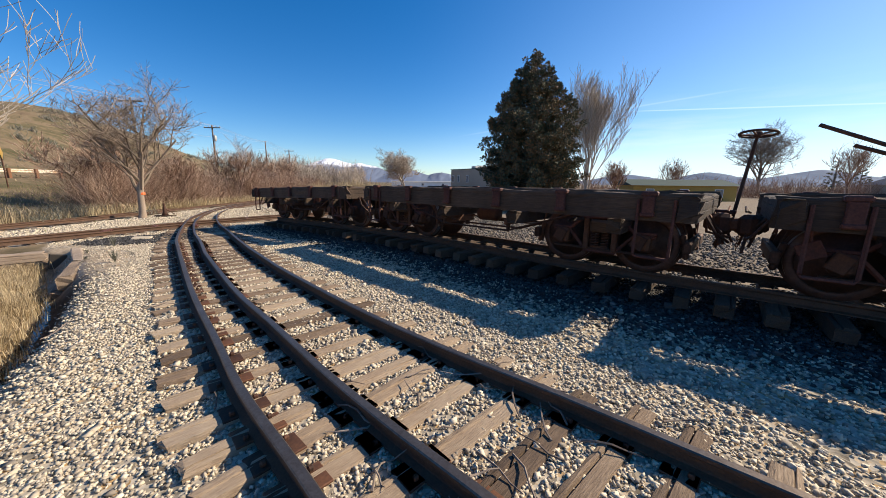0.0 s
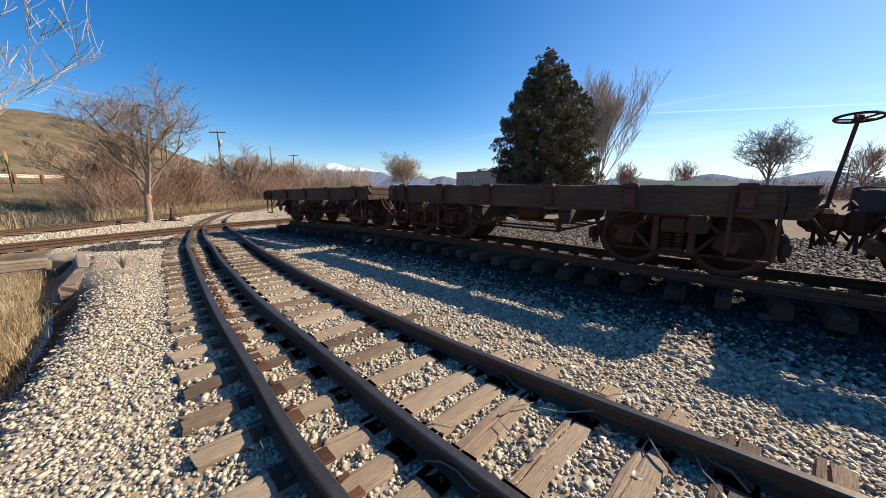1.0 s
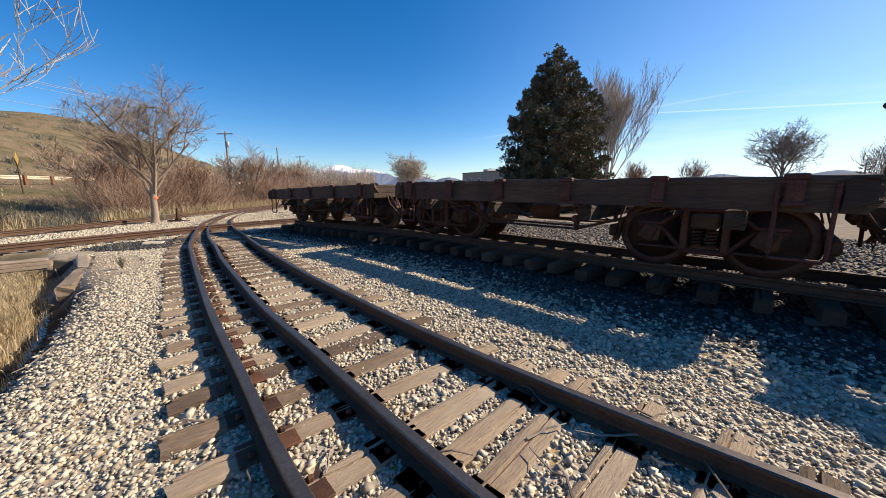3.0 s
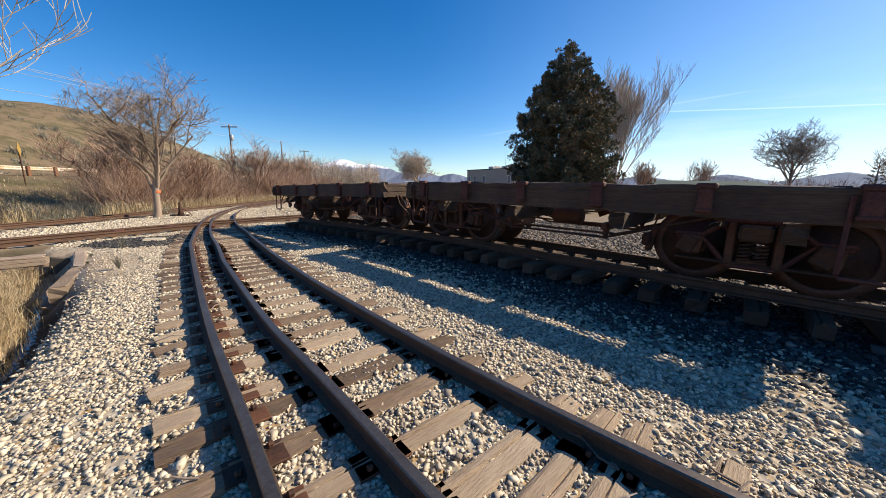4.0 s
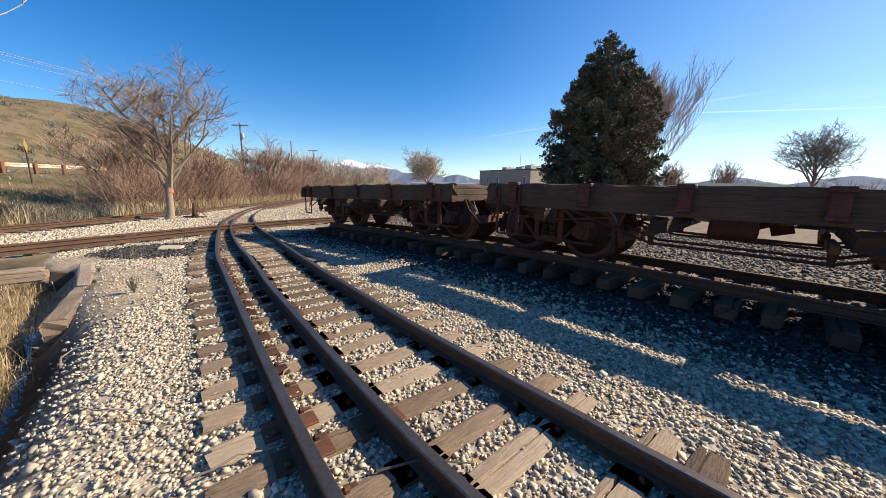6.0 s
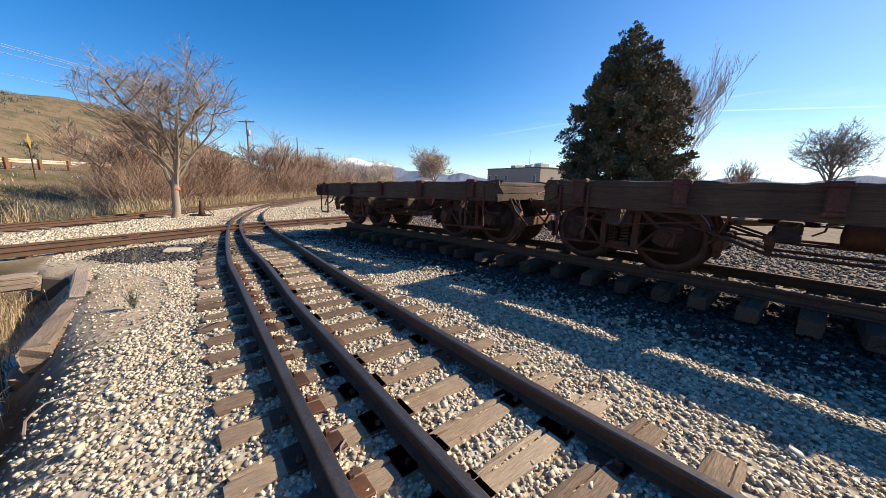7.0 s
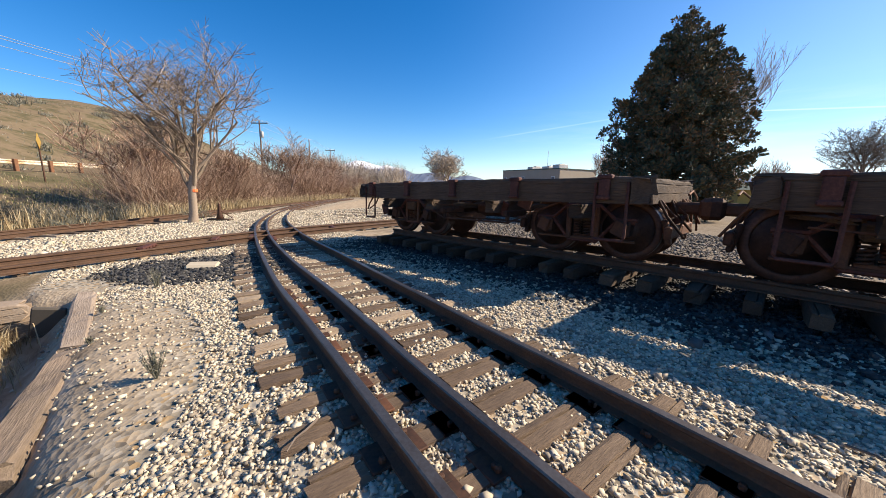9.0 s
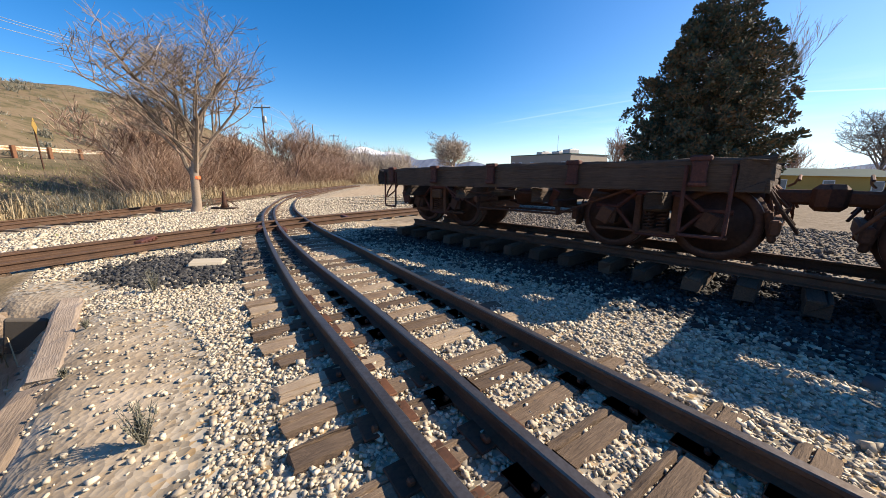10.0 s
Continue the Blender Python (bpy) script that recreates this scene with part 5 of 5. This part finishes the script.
# joint bars at the crossing
for x, y, a in ((-11.0, 12.9, 119), (-10.2, 13.2, 119), (-11.6, 11.6, 113), (-8.9, 15.5, 128), (-9.6, 13.1, 128)):
    g = Geo().box((0, 0, 0.07), (0.62, 0.15, 0.09), ch=0.02)
    for k in range(4):
        g.lathe([(0.02, 0), (0.025, 0.02), (0.012, 0.035)], pose(-0.22 + 0.15 * k, -0.075, 0.07, 90, 0, 0), 6)
    jb = part("joint_bar", g, RUST_RED, cross_track)
    jb.matrix_world = pose(x, y, yz(x, y), 0, 0, a)

# plates under the rails, nearest stretch
for ctrl in (LEFT_RAIL, MID_RAIL, RIGHT_RAIL):
    pts = spline([(x, y, 0) for x, y in ctrl], 0.02)
    for tie_ob in [o for o in main_track.children if o.name.startswith("tie")]:
        c, ax = tie_ob.matrix_world.translation, tie_ob.matrix_world.to_3x3() @ Vector((1, 0, 0))
        if c.y > 9 or c.y < -1:
            continue
        ax.normalize()
        nrm = Vector((-ax.y, ax.x))
        best = min(pts, key=lambda p: abs((p.x - c.x) * nrm.x + (p.y - c.y) * nrm.y))
        pl = part("tie_plate", plate_me, None, main_track)
        pl.matrix_world = pose(best.x, best.y, yz(best.x, best.y) - 0.004, 0, 0, math.degrees(math.atan2(ax.y, ax.x)))

# bent rods and gear on the third car
rods = thing("bent_rod", "dark bent iron rods sticking up from the flat car", "rod")
for k, (p, q) in enumerate((((5.35, 2.7, 1.4), (4.55, 4.15, 2.3)), ((5.55, 2.75, 1.38), (4.85, 4.0, 2.05)))):
    part("rod", Geo().tube([p, tuple((a + b) / 2 + 0.03 for a, b in zip(p, q)), q], 0.022, 6), RUST, rods)

# ---- plants ----
tr = random.Random(19)
TUSSOCKS = []
for _k in range(520):
    (ax, ay), (bx, by) = tr.choice(list(zip(DITCH[2:], DITCH[3:])))
    t, off = tr.random(), tr.uniform(0.3, 2.9) if _k % 4 else tr.uniform(0.22, 0.5)
    L = math.hypot(bx - ax, by - ay)
    TUSSOCKS.append((ax + (bx - ax) * t - (by - ay) / L * off, ay + (by - ay) * t + (bx - ax) / L * off, tr.uniform(0.5, 1.25)))


def bank(r):
    """Tussocks beyond the ditch."""
    x, y, hm = r.choice(TUSSOCKS)
    return x + r.gauss(0, 0.13), y + r.gauss(0, 0.13), hm


def slope(r):
    """The bank beyond the third track."""
    y = r.uniform(4, 46)
    x = -17.6 - 0.035 * max(y - 20, 0) - abs(r.gauss(0, 4.5)) - 0.5
    return x, y, 1.0


def foot(r):
    y = r.uniform(8, 44)
    return -17.9 - 0.03 * max(y - 20, 0) - abs(r.gauss(0, 0.5)), y, 1.2


def green_patch(r):
    return r.gauss(-23.5, 3.2), r.gauss(19.5, 4.0), 0.7


def hill_side(r):
    return r.uniform(-110, -40), r.uniform(5, 120), 1.0


grass_field("dry_grass", "pale dry straw grass on the ditch bank", STRAW, 90000, 0.38, 0.005, bank, 1)
grass_field("dry_grass", "pale dry straw grass on the slope", STRAW, 34000, 0.24, 0.014, slope, 2)
grass_field("dry_grass", "tall pale reeds along the foot of the bank", STRAW, 6000, 0.75, 0.011, foot, 3)
grass_field("green_grass", "fresh green grass below the guardrail", GREEN, 7000, 0.16, 0.02, green_patch, 4)
grass_field("dry_grass", "short grey-brown grass over the hillside", SAGE, 9000, 0.22, 0.05, hill_side, 5)

rs = random.Random(77)
spots = []
for k in range(56):
    y = 21.5 + k * 0.8
    base = -19.6 - 0.06 * max(y - 20, 0)
    spots.append((base - abs(rs.gauss(0, 1.8)), y + rs.uniform(-0.6, 0.6), 0.7, rs.uniform(0.5, 1.25)))
thicket("brush", "tangled reddish-brown leafless brush along the bank", "bush", spots, THICKET, 190, 3.2, 6, 0.5, 0.01, forks=7)
spots = [(-19.5 + 11 * k / 26 + rs.uniform(-1, 1), 50 + 18 * math.sin(k * 0.8) ** 2 + rs.uniform(-3, 3), 1.3, rs.uniform(0.6, 1.1)) for k in range(26)]
thicket("brush", "low tan brush beyond the spoil heap", "bush", spots, STRAW, 80, 2.6, 16, 0.5, 0.02, forks=5)
spots = [(-44 + 24 * k / 40 + rs.uniform(-1, 1), 92 + rs.uniform(-14, 10), 1.2, rs.uniform(0.7, 1.2)) for k in range(40)]
thicket("far_wood", "grey leafless trees far along the valley", "trees", spots, BARK_PALE, 34, 7.0, 26, 0.22, 0.04, forks=9)
spots = [(26 + 70 * k / 40 + rs.uniform(-1, 1), 58 + rs.uniform(-6, 10), 1.5, rs.uniform(0.5, 1.15)) for k in range(40)]
thicket("far_wood", "brown leafless trees beyond the yard", "trees", spots, THICKET, 60, 3.8, 36, 0.35, 0.03, forks=8)
spots = [(rs.uniform(-110, -39), rs.uniform(10, 130), 0.35, rs.uniform(0.5, 1.4)) for k in range(280)]
thicket("sagebrush", "grey sagebrush clumps scattered over the hillside", "bush", spots, SAGE, 26, 1.0, 46, 0.6, 0.05, forks=4)
spots = [(rs.gauss(-21.5, 2.6), rs.uniform(8, 24), 0.3, rs.uniform(0.5, 1.1)) for k in range(20)]
thicket("sagebrush", "grey twiggy shrubs on the slope above the track", "bush", spots, SAGE, 60, 0.9, 56, 0.6, 0.012, forks=5)
for x, y, h, seed in ((-21.6, 36.0, 6.2, 71), (-24.5, 46.0, 6.0, 72), (-21.5, 21.5, 5.2, 73), (-20.6, 27.0, 4.4, 74), (-27.5, 62.0, 6.5, 75)):
    bare_tree("dense brown leafless tree on the bank", x, y, gz(x, y), 3, h, 3, seed, THICKET, 0.55, 0.7, 0.25, 0.012, 4, lean=0.35, radius=0.11, group="trees on the bank")
for x, y, h, seed in ((38.0, 56.0, 6.0, 81), (60.0, 50.0, 9.0, 82), (21.0, 40.0, 4.5, 83), (10.5, 44.0, 6.0, 84)):
    bare_tree("bare brown tree beyond the yard", x, y, -0.5, 2, h, 3, seed, THICKET, 0.42, 0.68, 0.35, 0.014, 4, radius=0.13, lean=0.2, group="trees beyond the yard")
conifer("small dark conifer beyond the yard", 67.0, 58.0, -0.5, 7.0, 3.0, 9, 50)
conifer("small dark conifer beyond the yard", 74.0, 60.0, -0.5, 6.0, 3.2, 10, 50)


def weed(x, y, h, n, seed, label):
    r = random.Random(seed)
    w = thing("weed", label, "plant", Matrix.Translation((x, y, gz_fast(x, y) - 0.01)), "weeds on the gravel")
    g = Geo()
    for i in range(n):
        a, s = r.uniform(0, 6.28), r.uniform(0.05, 0.45)
        d = Vector((math.cos(a) * s, math.sin(a) * s, 1)).normalized()
        hh = h * r.uniform(0.5, 1.0)
        g.tube([(0, 0, 0), d * hh * 0.5, d * hh + Vector((0, 0, 0.02))], [0.003, 0.0025, 0.001], 3, False)
        for k in range(9):
            t = r.uniform(0.25, 1)
            p = d * hh * t
            e = p + Vector((r.uniform(-1, 1), r.uniform(-1, 1), r.uniform(0.2, 1.2))) * 0.035
            sd = Vector((r.uniform(-1, 1), r.uniform(-1, 1), 0)) * 0.005
            g.add([p - sd, p + sd, e], [(0, 1, 2)])
    part("leaves", g, SAGE, w)
    return w


weed(-6.7, 6.73, 0.24, 46, 1, "small grey-green weed growing in the gravel")
weed(-8.88, 8.99, 0.3, 40, 2, "small grey-green weed growing in the gravel")
weed(-8.6, 8.02, 0.1, 20, 3, "tiny grey-green weed in bare soil")
weed(-7.9, 7.3, 0.08, 16, 4, "tiny grey-green weed in bare soil")

# dry twigs between the rails, and a fallen stick
tw = random.Random(91)
for k in range(46):
    t = tw.random()
    if k < 34:
        x, y = tw.gauss(0.1, 0.55), tw.gauss(1.75, 0.45)
    else:
        x, y = tw.uniform(-5.5, -1.0), tw.uniform(2.5, 7.0)
    z = yz(x, y) + 0.02
    L, a = tw.uniform(0.12, 0.5), tw.uniform(0, 6.28)
    d = Vector((math.cos(a), math.sin(a), 0))
    pts = [Vector((x, y, z))]
    for i in range(4):
        d = (d + Vector((tw.uniform(-0.5, 0.5), tw.uniform(-0.5, 0.5), 0))).normalized()
        q = pts[-1] + d * L / 4
        pts.append(Vector((q.x, q.y, yz(q.x, q.y) + tw.uniform(0.012, 0.06))))
    tagged(part("twig", Geo().tube(pts, [0.008, 0.007, 0.006, 0.005, 0.003], 5), BARK), "dry brown twig lying between the rails", "twig", "twigs on the track")

# ---- ballast stones ----
def stone_field(name, label, mat, px, py, size, seed, zoff=0.0):
    r = np.random.default_rng(seed)
    block = np.array([(x, y, z) for x in (-1, 1) for y in (-1, 1) for z in (-1, 1)]) * 0.72
    tri = np.array([(0, 1, 3), (0, 3, 2), (4, 6, 7), (4, 7, 5), (0, 4, 5), (0, 5, 1), (2, 3, 7), (2, 7, 6), (0, 2, 6), (0, 6, 4), (1, 5, 7), (1, 7, 3)])
    n = len(px)
    shape = (block[None] + r.uniform(-0.34, 0.34, (n, 8, 3))) * r.uniform(0.6, 1.3, (n, 1, 3)) * np.array([1, 1, 0.75])
    a = r.uniform(0, 2 * np.pi, n)
    c, s = np.cos(a)[:, None], np.sin(a)[:, None]
    sz = size * r.lognormal(0, 0.32, n)[:, None]
    tilt = r.uniform(-0.5, 0.5, (n, 1))
    X, Y, Z = shape[..., 0], shape[..., 1], shape[..., 2]
    Y, Z = Y - tilt * Z, Z + tilt * Y
    vx, vy = px[:, None] + sz * (X * c - Y * s), py[:, None] + sz * (X * s + Y * c)
    i = np.clip(np.searchsorted(gx, px) - 1, 0, len(gx) - 2)
    j = np.clip(np.searchsorted(gy, py) - 1, 0, len(gy) - 2)
    z0 = (GH[j, i] + GH[j + 1, i + 1]) / 2 + zoff
    vz = z0[:, None] + sz * (Z + 0.25) + r.uniform(-0.006, 0.006, (n, 1))
    v = np.stack([vx, vy, vz], -1).reshape(-1, 3).astype(np.float32)
    f = (tri[None] + 8 * np.arange(n)[:, None, None]).reshape(-1).astype(np.int32)
    me = bpy.data.meshes.new(name)
    me.vertices.add(len(v))
    me.vertices.foreach_set("co", v.ravel())
    me.loops.add(len(f))
    me.loops.foreach_set("vertex_index", f)
    me.polygons.add(len(f) // 3)
    me.polygons.foreach_set("loop_start", np.arange(0, len(f), 3, dtype=np.int32))
    me.update(calc_edges=True)
    me.materials.append(mat)
    return tagged(new(name, me), label, "gravel", kind="stuff")


LANE = [(0.3, -1.0), (-0.9, 0.8), (-2.2, 2.6), (-4.2, 4.9), (-6.0, 7.0), (-7.6, 9.2)]
sr = np.random.default_rng(12)


def scatter(count, x0, x1, y0, y1, keep):
    x, y = sr.uniform(x0, x1, count), sr.uniform(y0, y1, count)
    k = keep(x, y)
    return x[k], y[k]


def on_ballast(x, y):
    d, s = dist_to(x, y, DITCH)
    c, cs = dist_to(x, y, cl)
    t, ts = dist_to(x, y, CROSS_FAR)
    q1, q2 = (x + 7.55) * 0.7 - (y - 7.0) * 0.7, (x + 7.55) * 0.7 + (y - 7.0) * 0.7
    soil_patch = np.hypot(q1 / 1.9, q2 / 0.75) < 1
    return (d * s < -0.5 + sr.normal(0, 0.14, len(x))) & (c * cs > 1.15 + sr.uniform(-0.7, 0.7, len(x))) & ((t * ts < 0.2)) & ~(soil_patch & (sr.random(len(x)) > 0.12))


def near_lane(x, y):
    return on_ballast(x, y) & (dist_to(x, y, LANE)[0] < 3.1)


def mid_lane(x, y):
    d = dist_to(x, y, LANE)[0]
    return on_ballast(x, y) & (d >= 3.1) & (d < 6.0)


def by_siding(x, y):
    c, cs = dist_to(x, y, cl)
    c = c * cs
    return (c < 1.35 + sr.uniform(-0.8, 0.4, len(x))) & (c > -1.8) & (y < 13.5)


def between_far(x, y):
    t, ts = dist_to(x, y, CROSS_FAR)
    u, us = dist_to(x, y, THIRD_FAR)
    return (t * ts > 0.6) & (u * us < -0.5) & (y < 24)


def cinder_patch(x, y):
    return np.hypot((x + 9.2) / 1.3, (y - 10.2) / 0.9) < 1 + sr.uniform(-0.3, 0.3, len(x))


px_, py_ = scatter(420000, -9.5, 3.5, -1.5, 12, near_lane)
stone_field("ballast_stones", "loose pale crushed-stone ballast with a few ochre pieces", STONE, px_, py_, 0.0102, 1)
px_, py_ = scatter(280000, -13, 6, -2, 15, mid_lane)
stone_field("ballast_stones", "loose pale crushed-stone ballast with a few ochre pieces", STONE, px_, py_, 0.0132, 2)
px_, py_ = scatter(130000, -8, 7, 1, 14, by_siding)
stone_field("cinder_stones", "dark cinders and crushed stone round the siding, darkened for the cars' shade", CINDER_SHADED, px_, py_, 0.018, 3)
px_, py_ = scatter(90000, -18, -6, 8, 24, between_far)
stone_field("ballast_stones", "pale ballast between the far tracks", STONE, px_, py_, 0.02, 4)
px_, py_ = scatter(14000, -11, -7.5, 9, 11.5, cinder_patch)
stone_field("cinder_stones", "patch of dark cinders beside the crossing", CINDER_SHADED, px_, py_, 0.018, 5, 0.008)


def beyond_siding(x, y):
    c, cs = dist_to(x, y, cl)
    return (c * cs < -1.6) & (c < 9.0)


px_, py_ = scatter(90000, -6, 15, 2, 22, beyond_siding)
stone_field("yard_gravel", "grey-brown gravel of the yard beyond the siding", YARD_STONE, px_, py_, 0.022, 6)
